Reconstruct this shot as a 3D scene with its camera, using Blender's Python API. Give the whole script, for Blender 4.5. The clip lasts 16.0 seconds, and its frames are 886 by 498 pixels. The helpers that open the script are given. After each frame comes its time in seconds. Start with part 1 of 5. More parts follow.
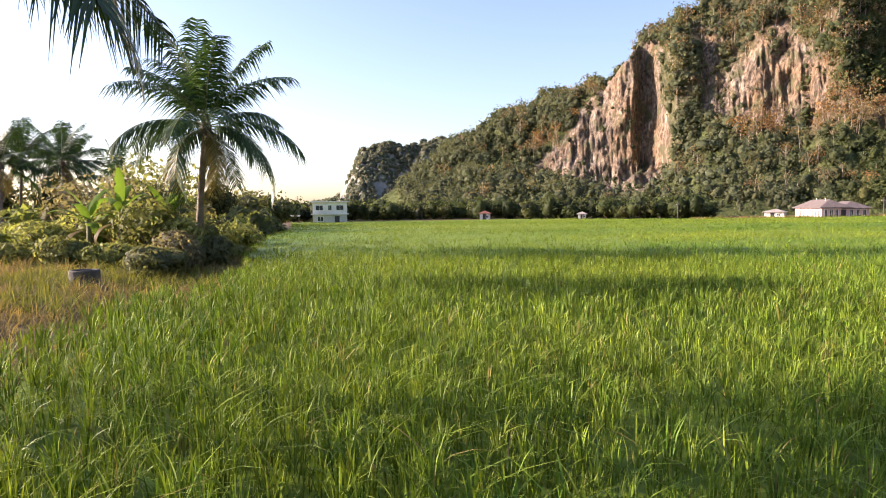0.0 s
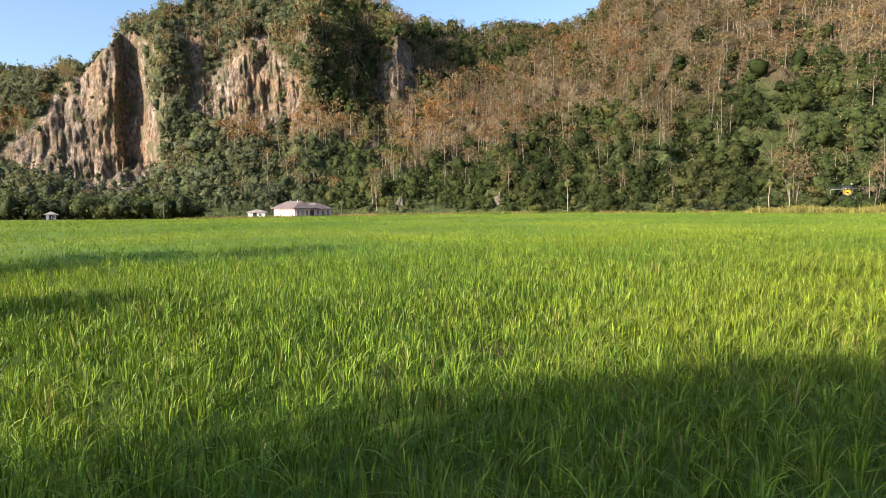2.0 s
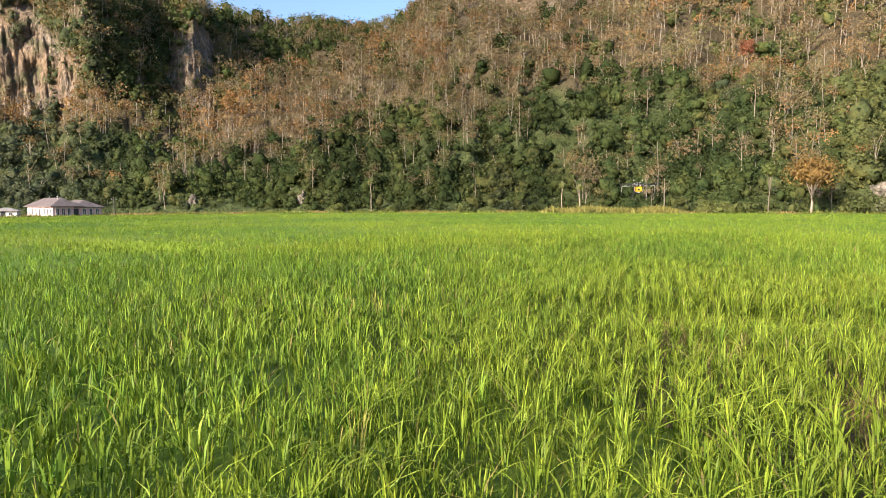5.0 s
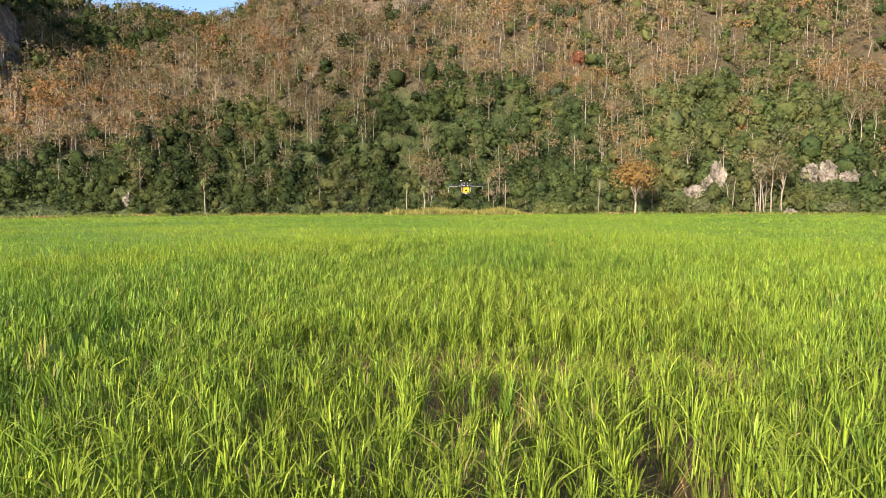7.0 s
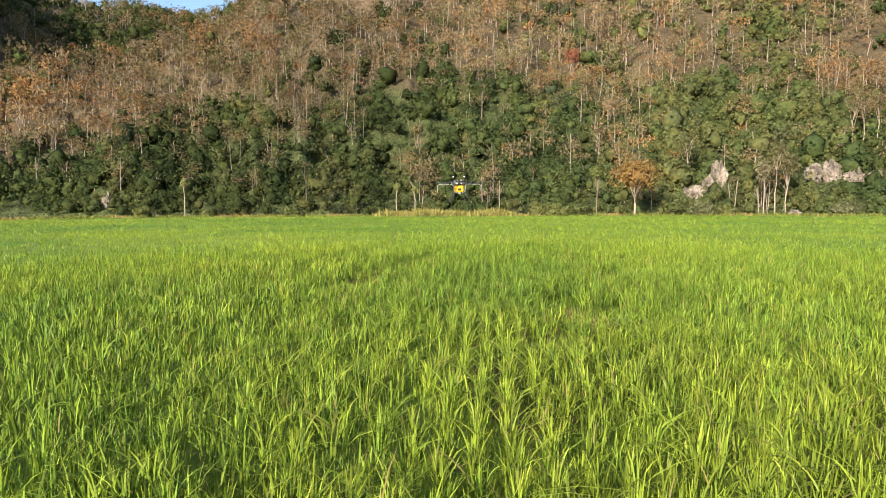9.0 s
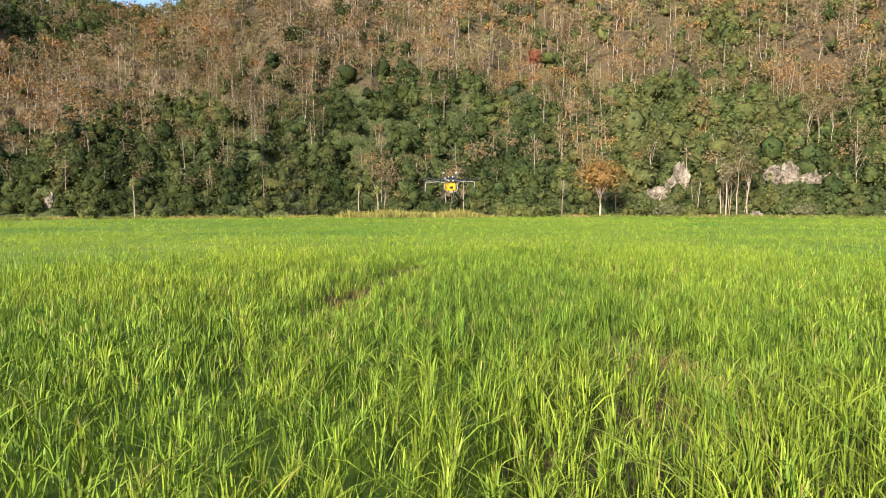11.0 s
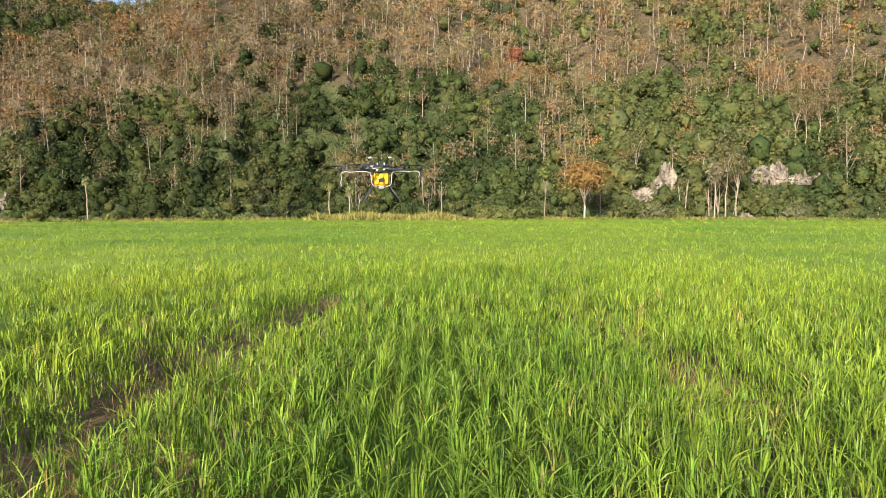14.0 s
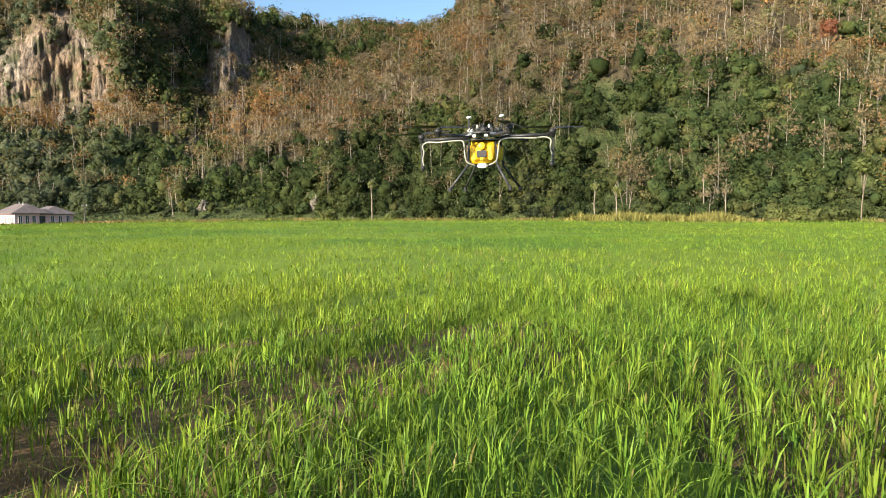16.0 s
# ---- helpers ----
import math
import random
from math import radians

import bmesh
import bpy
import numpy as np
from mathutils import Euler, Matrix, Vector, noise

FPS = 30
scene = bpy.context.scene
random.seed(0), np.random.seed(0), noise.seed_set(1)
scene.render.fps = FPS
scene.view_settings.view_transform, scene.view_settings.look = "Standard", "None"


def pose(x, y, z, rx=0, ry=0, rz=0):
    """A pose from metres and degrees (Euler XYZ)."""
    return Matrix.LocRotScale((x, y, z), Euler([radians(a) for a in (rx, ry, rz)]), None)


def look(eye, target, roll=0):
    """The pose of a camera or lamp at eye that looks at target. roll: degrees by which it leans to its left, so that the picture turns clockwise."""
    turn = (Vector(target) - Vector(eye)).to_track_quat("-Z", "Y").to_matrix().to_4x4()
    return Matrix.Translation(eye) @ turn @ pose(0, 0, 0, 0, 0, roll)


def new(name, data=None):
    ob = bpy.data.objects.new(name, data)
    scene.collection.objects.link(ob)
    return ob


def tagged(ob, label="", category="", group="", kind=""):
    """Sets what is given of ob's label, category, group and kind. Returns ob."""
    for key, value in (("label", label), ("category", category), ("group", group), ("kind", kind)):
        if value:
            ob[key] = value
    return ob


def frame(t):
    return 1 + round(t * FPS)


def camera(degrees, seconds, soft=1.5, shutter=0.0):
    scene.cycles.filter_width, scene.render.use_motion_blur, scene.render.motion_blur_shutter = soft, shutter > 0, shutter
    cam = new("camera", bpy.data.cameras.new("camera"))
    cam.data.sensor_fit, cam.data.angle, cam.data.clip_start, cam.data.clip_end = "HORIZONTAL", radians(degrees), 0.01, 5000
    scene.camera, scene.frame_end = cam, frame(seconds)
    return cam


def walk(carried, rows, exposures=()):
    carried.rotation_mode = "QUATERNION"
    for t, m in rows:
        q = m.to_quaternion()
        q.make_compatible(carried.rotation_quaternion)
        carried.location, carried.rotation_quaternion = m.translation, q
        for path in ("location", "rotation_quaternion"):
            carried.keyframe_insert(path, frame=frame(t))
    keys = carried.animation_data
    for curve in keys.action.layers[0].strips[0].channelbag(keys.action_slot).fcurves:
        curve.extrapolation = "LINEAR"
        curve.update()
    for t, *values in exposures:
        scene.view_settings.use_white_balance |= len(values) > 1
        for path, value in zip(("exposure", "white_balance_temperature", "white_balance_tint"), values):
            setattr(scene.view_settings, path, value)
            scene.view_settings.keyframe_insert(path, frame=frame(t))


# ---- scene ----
cam = camera(68.08, 16.0, soft=1.0)
PATH = [
    (0, (0.002, -0.000, 2.197), (-9.665, 2.489, 1.597), -0.64),
    (0.5, (0.436, 0.216, 2.187), (-8.297, 5.047, 1.569), -0.94),
    (1, (0.286, 0.665, 2.196), (-7.011, 7.473, 1.559), -0.72),
    (1.5, (-0.036, 1.870, 2.218), (-6.248, 9.680, 1.561), -0.47),
    (2, (-0.088, 3.027, 2.225), (-5.620, 11.332, 1.561), -0.32),
    (2.5, (-0.077, 4.404, 2.211), (-5.093, 13.029, 1.546), -0.22),
    (3, (-0.086, 5.859, 2.181), (-4.774, 14.666, 1.510), -0.22),
    (3.5, (-0.194, 7.223, 2.138), (-4.738, 16.106, 1.462), -0.17),
    (4, (-0.401, 8.450, 2.098), (-4.746, 17.431, 1.425), -0.10),
    (4.5, (-0.671, 9.575, 2.094), (-4.481, 18.796, 1.420), -0.06),
    (5, (-0.856, 10.471, 2.104), (-3.874, 19.981, 1.427), 0.01),
    (7.3, (-0.112, 13.893, 2.114), (-0.853, 23.844, 1.463), -0.19),
    (7.5, (-0.095, 14.397, 2.126), (-0.825, 24.349, 1.475), -0.18),
    (8, (-0.098, 15.803, 2.158), (-0.818, 25.756, 1.510), -0.16),
    (8.5, (-0.194, 17.330, 2.185), (-0.920, 27.283, 1.540), -0.18),
    (10.8, (-1.448, 21.006, 2.183), (-1.633, 30.984, 1.551), -0.14),
    (11, (-1.447, 21.350, 2.188), (-1.530, 31.330, 1.558), -0.12),
    (11.5, (-1.367, 22.263, 2.197), (-1.229, 32.242, 1.567), -0.13),
    (12, (-1.204, 23.229, 2.208), (-0.940, 33.205, 1.578), -0.14),
    (12.5, (-1.031, 24.204, 2.223), (-0.698, 34.179, 1.597), -0.12),
    (13, (-0.855, 25.186, 2.234), (-0.470, 35.159, 1.614), -0.10),
    (13.5, (-0.665, 26.301, 2.238), (-0.300, 36.276, 1.625), -0.10),
    (14, (-0.552, 27.643, 2.231), (-0.362, 37.623, 1.625), -0.11),
    (14.5, (-0.397, 29.159, 2.211), (-0.481, 39.142, 1.627), -0.27),
    (15, (-0.208, 30.647, 2.215), (-0.680, 40.620, 1.645), -0.25),
    (15.5, (0.188, 31.683, 2.176), (-1.345, 41.548, 1.605), -0.13),
    (16, (0.824, 32.506, 2.156), (-3.059, 41.703, 1.567), -0.07),
]
walk(cam, [(t, look(eye, target, roll)) for t, eye, target, roll in PATH],
     exposures=[(0, 1.48, 6900, 27), (1.0, 1.32, 6600, 18), (2.0, 1.22, 6500, 13), (4.0, 1.20, 6450, 12), (8.5, 1.20, 6450, 12), (11, 1.26, 6450, 11), (15, 1.26, 6450, 10), (16, 1.15, 6400, 6)])

# ---- sky and sun ----
SUN_TO = Vector((-0.39, -0.92, 0.335)).normalized()
world = bpy.data.worlds.new("sky")
scene.world = world
world.use_nodes = True
wn = world.node_tree
sky = wn.nodes.new("ShaderNodeTexSky")
sky.sky_type = "NISHITA"
sky.sun_disc = False
sky.sun_elevation = math.asin(SUN_TO.z)
sky.sun_rotation = math.atan2(SUN_TO.x, SUN_TO.y)
sky.air_density, sky.dust_density, sky.ozone_density = 1.0, 1.3, 2.4
wn.links.new(sky.outputs[0], wn.nodes["Background"].inputs[0])
wn.nodes["Background"].inputs[1].default_value = 0.122
sun = new("sun", bpy.data.lights.new("sun", "SUN"))
sun.data.energy, sun.data.angle, sun.data.color = 5.0, radians(0.6), (1.0, 0.89, 0.73)
sun.matrix_basis = look(SUN_TO * 100, (0, 0, 0))


# ---- materials ----
def nodes_of(name):
    m = bpy.data.materials.new(name)
    m.use_nodes = True
    t = m.node_tree
    return m, t, t.nodes["Principled BSDF"]


def add(t, kind, **values):
    n = t.nodes.new(kind)
    for key, value in values.items():
        n.inputs[key.replace("_", " ")].default_value = value
    return n


def noise_tex(t, scale, detail=5.0, stretch=None):
    co = t.nodes.new("ShaderNodeTexCoord")
    n = add(t, "ShaderNodeTexNoise", Scale=scale, Detail=detail, Roughness=0.6)
    if stretch:
        mp = t.nodes.new("ShaderNodeMapping")
        mp.inputs["Scale"].default_value = stretch
        t.links.new(co.outputs["Object"], mp.inputs["Vector"])
        t.links.new(mp.outputs[0], n.inputs["Vector"])
    else:
        t.links.new(co.outputs["Object"], n.inputs["Vector"])
    return n


def ramp(t, source, stops):
    r = t.nodes.new("ShaderNodeValToRGB")
    e = r.color_ramp.elements
    while len(e) < len(stops):
        e.new(0.5)
    for k, (at, c) in enumerate(stops):
        e[k].position = at
        e[k].color = (*c, 1) if len(c) == 3 else c
    t.links.new(source, r.inputs[0])
    return r


def mixed(t, factor, a, b, mode="MIX"):
    n = t.nodes.new("ShaderNodeMix")
    n.data_type, n.blend_type = "RGBA", mode
    for slot, value in ((0, factor), (6, a), (7, b)):
        if hasattr(value, "links"):
            t.links.new(value, n.inputs[slot])
        else:
            n.inputs[slot].default_value = value if slot == 0 else (*value, 1)
    return n.outputs[2]


def bump(t, bsdf, height, strength=0.4, distance=0.02):
    b = add(t, "ShaderNodeBump", Strength=strength, Distance=distance)
    t.links.new(height, b.inputs["Height"])
    t.links.new(b.outputs[0], bsdf.inputs["Normal"])


def plain(name, dark, light, scale=6.0, rough=0.7, metal=0.0, relief=0.15, fine=40.0, spec=0.4):
    """Two tones of a colour mottled at two scales, with fine relief."""
    m, t, b = nodes_of(name)
    big, small = noise_tex(t, scale), noise_tex(t, scale * fine / 6.0, 3.0)
    c = ramp(t, big.outputs[0], [(0.3, dark), (0.7, light)]).outputs[0]
    g = ramp(t, small.outputs[0], [(0.25, (0.82, 0.82, 0.82)), (0.75, (1.12, 1.12, 1.12))]).outputs[0]
    t.links.new(mixed(t, 1.0, c, g, "MULTIPLY"), b.inputs["Base Color"])
    b.inputs["Roughness"].default_value, b.inputs["Metallic"].default_value = rough, metal
    b.inputs["Specular IOR Level"].default_value = spec
    if relief:
        bump(t, b, small.outputs[0], relief)
    return m


def leafy(name, through_light=0.35, gloss=0.25, rough=0.55, vary_by=0.2, clumps=0.0):
    """Foliage whose hue comes from the mesh's own tint, varied from leaf to leaf; light passes through it in part."""
    m, t, b = nodes_of(name)
    at = t.nodes.new("ShaderNodeAttribute")
    at.attribute_name = "tint"
    geo = t.nodes.new("ShaderNodeNewGeometry")
    vary = ramp(t, geo.outputs["Random Per Island"], [(0.0, (1 - vary_by * 1.1, 1 - vary_by, 1 - vary_by * 1.2)), (0.6, (1.0, 1.0, 1.0)), (1.0, (1 + vary_by * 1.1, 1 + vary_by * 0.9, 1 + vary_by * 0.5))]).outputs[0]
    c = mixed(t, 1.0, at.outputs["Color"], vary, "MULTIPLY")
    if clumps:
        coarse, fine = noise_tex(t, clumps, 6.0), noise_tex(t, clumps * 0.25, 3.0)
        c = mixed(t, 1.0, c, ramp(t, coarse.outputs[0], [(0.34, (0.78, 0.8, 0.82)), (0.52, (1.0, 1.0, 1.0)), (0.68, (1.2, 1.17, 1.1))]).outputs[0], "MULTIPLY")
        c = mixed(t, 1.0, c, ramp(t, fine.outputs[0], [(0.35, (0.85, 0.95, 1.0)), (0.65, (1.18, 1.06, 0.95))]).outputs[0], "MULTIPLY")
        bump(t, b, coarse.outputs[0], 0.6, 0.8)
    t.links.new(c, b.inputs["Base Color"])
    b.inputs["Roughness"].default_value = rough
    b.inputs["Specular IOR Level"].default_value = gloss
    tr = t.nodes.new("ShaderNodeBsdfTranslucent")
    t.links.new(mixed(t, 1.0, c, (1.25, 1.2, 0.7), "MULTIPLY"), tr.inputs[0])
    mix = t.nodes.new("ShaderNodeMixShader")
    mix.inputs[0].default_value = through_light
    t.links.new(b.outputs[0], mix.inputs[1])
    t.links.new(tr.outputs[0], mix.inputs[2])
    t.links.new(mix.outputs[0], t.nodes["Material Output"].inputs[0])
    return m


def limestone(name, undergrowth):
    """Pale limestone with tan and orange stains in upright streaks where the face is steep, undergrowth elsewhere."""
    m, t, b = nodes_of(name)
    streak, spot, fine = noise_tex(t, 0.16, 7.0, (1, 1, 0.22)), noise_tex(t, 0.035, 5.0), noise_tex(t, 0.9, 6.0, (1, 1, 0.4))
    rock = ramp(t, streak.outputs[0], [(0.30, (0.105, 0.092, 0.082)), (0.44, (0.175, 0.145, 0.122)), (0.55, (0.25, 0.208, 0.175)), (0.70, (0.40, 0.36, 0.32))]).outputs[0]
    rock = mixed(t, ramp(t, spot.outputs[0], [(0.46, (0, 0, 0)), (0.64, (0.6, 0.6, 0.6))]).outputs[0], rock, (0.27, 0.18, 0.105))
    rock = mixed(t, 1.0, rock, ramp(t, fine.outputs[0], [(0.36, (0.5, 0.5, 0.5)), (0.62, (1.3, 1.27, 1.22))]).outputs[0], "MULTIPLY")
    mid = noise_tex(t, 0.33, 6.0)
    rock = mixed(t, 1.0, rock, ramp(t, mid.outputs[0], [(0.38, (0.55, 0.53, 0.5)), (0.56, (1.15, 1.1, 1.05))]).outputs[0], "MULTIPLY")
    scrub = noise_tex(t, 0.11, 6.0)
    rock = mixed(t, ramp(t, scrub.outputs[0], [(0.53, (0, 0, 0)), (0.62, (0.85, 0.85, 0.85))]).outputs[0], rock, (0.11, 0.11, 0.06))
    soil = ramp(t, fine.outputs[0], [(0.3, undergrowth[0]), (0.7, undergrowth[1])]).outputs[0]
    herbs = ramp(t, mid.outputs[0], [(0.35, (0.050, 0.065, 0.024)), (0.65, (0.105, 0.125, 0.045))]).outputs[0]
    bare = t.nodes.new("ShaderNodeAttribute")
    bare.attribute_name = "tint"
    kinds = t.nodes.new("ShaderNodeSeparateColor")
    t.links.new(bare.outputs["Color"], kinds.inputs[0])
    soil = mixed(t, kinds.outputs[1], herbs, soil)
    geo = t.nodes.new("ShaderNodeNewGeometry")
    sep = t.nodes.new("ShaderNodeSeparateXYZ")
    t.links.new(geo.outputs["Normal"], sep.inputs[0])
    steep = ramp(t, sep.outputs[2], [(0.35, (0.45, 0.45, 0.45)), (0.6, (0, 0, 0))]).outputs[0]
    steep = mixed(t, 1.0, steep, kinds.outputs[0], "LIGHTEN")
    t.links.new(mixed(t, steep, soil, rock), b.inputs["Base Color"])
    b.inputs["Roughness"].default_value = 0.95
    b.inputs["Specular IOR Level"].default_value = 0.1
    bump(t, b, fine.outputs[0], 1.0, 2.2)
    return m


M_RICE = leafy("rice_leaf", 0.20, 0.16, 0.52)
M_LEAF = leafy("tree_leaf", 0.48, 0.15, 0.6)
M_WOOD = leafy("woodland_leaf", 0.32, 0.04, 0.85, 0.08, 1.1)
M_FROND = leafy("palm_leaf", 0.22, 0.35, 0.42)
M_STRAW = leafy("dry_grass", 0.3, 0.1, 0.8)
M_BARK = plain("pale_bark", (0.25, 0.20, 0.145), (0.40, 0.335, 0.26), 1.5, 0.85)
M_PALMBARK = plain("palm_bark", (0.13, 0.10, 0.075), (0.26, 0.21, 0.16), 4.0, 0.9, relief=0.6)
M_DARKBARK = plain("dark_bark", (0.07, 0.055, 0.04), (0.15, 0.12, 0.09), 3.0, 0.9, relief=0.5)
M_HILL = limestone("hill_limestone", ((0.085, 0.072, 0.042), (0.165, 0.120, 0.070)))
# the far ridge's pale grey has distance haze put into its colour
M_FAR = plain("far_ridge_hazed", (0.17, 0.17, 0.145), (0.27, 0.26, 0.23), 0.02, 0.95, relief=0.0, fine=60.0)
M_PINK = plain("pink_plaster", (0.62, 0.40, 0.42), (0.74, 0.52, 0.52), 0.6, 0.8)
M_WHITE = plain("white_plaster", (0.62, 0.62, 0.60), (0.78, 0.78, 0.75), 0.6, 0.8)
M_GREYWALL = plain("pale_grey_plaster", (0.40, 0.40, 0.38), (0.55, 0.55, 0.52), 0.6, 0.8)
M_TILE = plain("brown_roof_tile", (0.115, 0.090, 0.085), (0.20, 0.16, 0.15), 1.2, 0.75, relief=0.5)
M_TIN = plain("tin_roof", (0.38, 0.33, 0.29), (0.58, 0.52, 0.46), 0.7, 0.5, 0.3)
M_RUST = plain("rusty_roof", (0.20, 0.075, 0.05), (0.30, 0.125, 0.085), 0.9, 0.7)
M_GLASS = plain("dark_window", (0.022, 0.026, 0.03), (0.05, 0.055, 0.06), 1.0, 0.3, spec=0.3, relief=0)
M_TRIM = plain("white_trim", (0.7, 0.68, 0.66), (0.8, 0.79, 0.77), 2.0, 0.6)
M_CONCRETE = plain("weathered_concrete", (0.055, 0.05, 0.045), (0.12, 0.11, 0.10), 3.0, 0.9, relief=0.5)
M_TANK = plain("yellow_plastic_tank", (0.74, 0.42, 0.012), (0.84, 0.52, 0.02), 3.0, 0.38, relief=0.03)
M_BLACK = plain("black_plastic", (0.012, 0.012, 0.013), (0.03, 0.03, 0.032), 8.0, 0.45, relief=0.05)
M_CARBON = plain("carbon_tube", (0.02, 0.02, 0.022), (0.045, 0.045, 0.05), 20.0, 0.35, relief=0.05)
M_HOSE = plain("clear_hose", (0.30, 0.29, 0.25), (0.46, 0.44, 0.38), 10.0, 0.35, relief=0)
M_METAL = plain("brushed_metal", (0.45, 0.45, 0.46), (0.62, 0.62, 0.63), 14.0, 0.3, 0.9, relief=0.05)


def earth_material():
    m, t, b = nodes_of("paddy_earth")
    big, mid, fine = noise_tex(t, 0.25, 4.0), noise_tex(t, 2.2, 5.0), noise_tex(t, 18.0, 5.0)
    mud = ramp(t, mid.outputs[0], [(0.3, (0.055, 0.038, 0.022)), (0.52, (0.15, 0.092, 0.046)), (0.72, (0.31, 0.18, 0.085))]).outputs[0]
    c = mixed(t, 1.0, mud, ramp(t, fine.outputs[0], [(0.3, (0.7, 0.7, 0.7)), (0.7, (1.25, 1.25, 1.25))]).outputs[0], "MULTIPLY")
    c = mixed(t, ramp(t, big.outputs[0], [(0.5, (0, 0, 0)), (0.7, (0.6, 0.6, 0.6))]).outputs[0], c, (0.10, 0.10, 0.035))
    t.links.new(c, b.inputs["Base Color"])
    wet = ramp(t, big.outputs[0], [(0.35, (0.5, 0.5, 0.5)), (0.6, (0.92, 0.92, 0.92))]).outputs[0]
    t.links.new(wet, b.inputs["Roughness"])
    b.inputs["Specular IOR Level"].default_value = 0.25
    bump(t, b, fine.outputs[0], 0.7, 0.03)
    return m


M_EARTH = earth_material()


# ---- tools ----


def hashed(ix, iy, seed):
    n = (ix * 374761393 + iy * 668265263 + seed * 1442695041) & 0xFFFFFFFF
    n = ((n ^ (n >> 13)) * 1274126177) & 0xFFFFFFFF
    return ((n ^ (n >> 16)) & 0xFFFF) / 65535.0


def value_noise(x, y, seed=0):
    x, y = np.asarray(x, float), np.asarray(y, float)
    ix, iy = np.floor(x).astype(np.int64), np.floor(y).astype(np.int64)
    fx, fy = x - ix, y - iy
    fx, fy = fx * fx * (3 - 2 * fx), fy * fy * (3 - 2 * fy)
    a, b = hashed(ix, iy, seed), hashed(ix + 1, iy, seed)
    c, d = hashed(ix, iy + 1, seed), hashed(ix + 1, iy + 1, seed)
    return (a + (b - a) * fx) * (1 - fy) + (c + (d - c) * fx) * fy


def fbm(x, y, seed=0, octaves=4):
    total, weight = 0.0, 0.0
    for k in range(octaves):
        total = total + value_noise(x * 2 ** k, y * 2 ** k, seed + k) * 0.5 ** k
        weight += 0.5 ** k
    return total / weight


def step(a, b, x):
    s = np.clip((np.asarray(x, float) - a) / (b - a), 0, 1)
    return s * s * (3 - 2 * s)


def mesh_from(name, verts, faces, material, tint=None, smooth=False):
    """A mesh from arrays: verts (n, 3); faces a list of (m, k) index arrays, one for each count of corners."""
    me = bpy.data.meshes.new(name)
    verts = np.asarray(verts, np.float32)
    faces = [np.asarray(f, np.int32) for f in faces if len(f)]
    loops = np.concatenate([f.ravel() for f in faces])
    sizes = np.concatenate([np.full(len(f), f.shape[1], np.int32) for f in faces])
    me.vertices.add(len(verts))
    me.vertices.foreach_set("co", verts.ravel())
    me.loops.add(len(loops))
    me.loops.foreach_set("vertex_index", loops)
    me.polygons.add(len(sizes))
    me.polygons.foreach_set("loop_start", np.r_[0, np.cumsum(sizes)[:-1]].astype(np.int32))
    me.polygons.foreach_set("loop_total", sizes)
    me.update(calc_edges=True)
    if smooth:
        me.polygons.foreach_set("use_smooth", np.ones(len(sizes), bool))
    if tint is not None:
        at = me.color_attributes.new("tint", "FLOAT_COLOR", "POINT")
        at.data.foreach_set("color", np.c_[np.asarray(tint, np.float32), np.ones(len(verts), np.float32)].ravel())
    me.materials.append(material)
    return me


def part(name, bm, material, parent=None, label="", smooth=False):
    """Links a bmesh as one mesh object, under a thing or a part if one is given."""
    me = bpy.data.meshes.new(name)
    bm.to_mesh(me)
    bm.free()
    if smooth:
        for p in me.polygons:
            p.use_smooth = True
    me.materials.append(material)
    return hung(name, me, parent, label)


def hung(name, me, parent=None, label=""):
    ob = new(name, me)
    if parent:
        ob.parent = parent
    if label:
        ob["label"] = label
    return ob


def empty(name, m, label, category, group=""):
    ob = new(name)
    ob.matrix_basis = m
    return tagged(ob, label, category, group)


def block(bm, x0, x1, y0, y1, z0, z1, bevel=0.0, m=None):
    made = bmesh.ops.create_cube(bm, size=1.0)["verts"]
    bmesh.ops.scale(bm, vec=(x1 - x0, y1 - y0, z1 - z0), verts=made)
    bmesh.ops.translate(bm, vec=((x0 + x1) / 2, (y0 + y1) / 2, (z0 + z1) / 2), verts=made)
    if bevel:
        edges = list({e for v in made for e in v.link_edges})
        made = list({v for f in bmesh.ops.bevel(bm, geom=edges, offset=bevel, segments=2, affect="EDGES")["faces"] for v in f.verts} | {v for v in made if v.is_valid})
    if m:
        bmesh.ops.transform(bm, matrix=m, verts=made)
    return bm


def tube(bm, points, radii, sides=8, caps=True):
    """A round tube along points, with a radius at each."""
    rings = []
    pts = [Vector(p) for p in points]
    side = Vector((0.31, 0.87, 0.38))
    for k, p in enumerate(pts):
        ahead = (pts[min(k + 1, len(pts) - 1)] - pts[max(k - 1, 0)]).normalized()
        u = ahead.cross(side)
        if u.length < 1e-3:
            u = ahead.cross(Vector((1, 0, 0)))
        u.normalize()
        w = ahead.cross(u)
        r = radii[k] if hasattr(radii, "__len__") else radii
        rings.append([bm.verts.new(p + u * (r * math.cos(a)) + w * (r * math.sin(a))) for a in (2 * math.pi * j / sides for j in range(sides))])
    for a, b in zip(rings, rings[1:]):
        for j in range(sides):
            bm.faces.new((a[j], a[(j + 1) % sides], b[(j + 1) % sides], b[j]))
    if caps:
        bm.faces.new(rings[0][::-1])
        bm.faces.new(rings[-1])
    return bm


# ---- the lie of the land ----
CENTRE_Y = 16.0


def polar(a, r):
    a = np.radians(a)
    return -np.sin(a) * r, CENTRE_Y + np.cos(a) * r


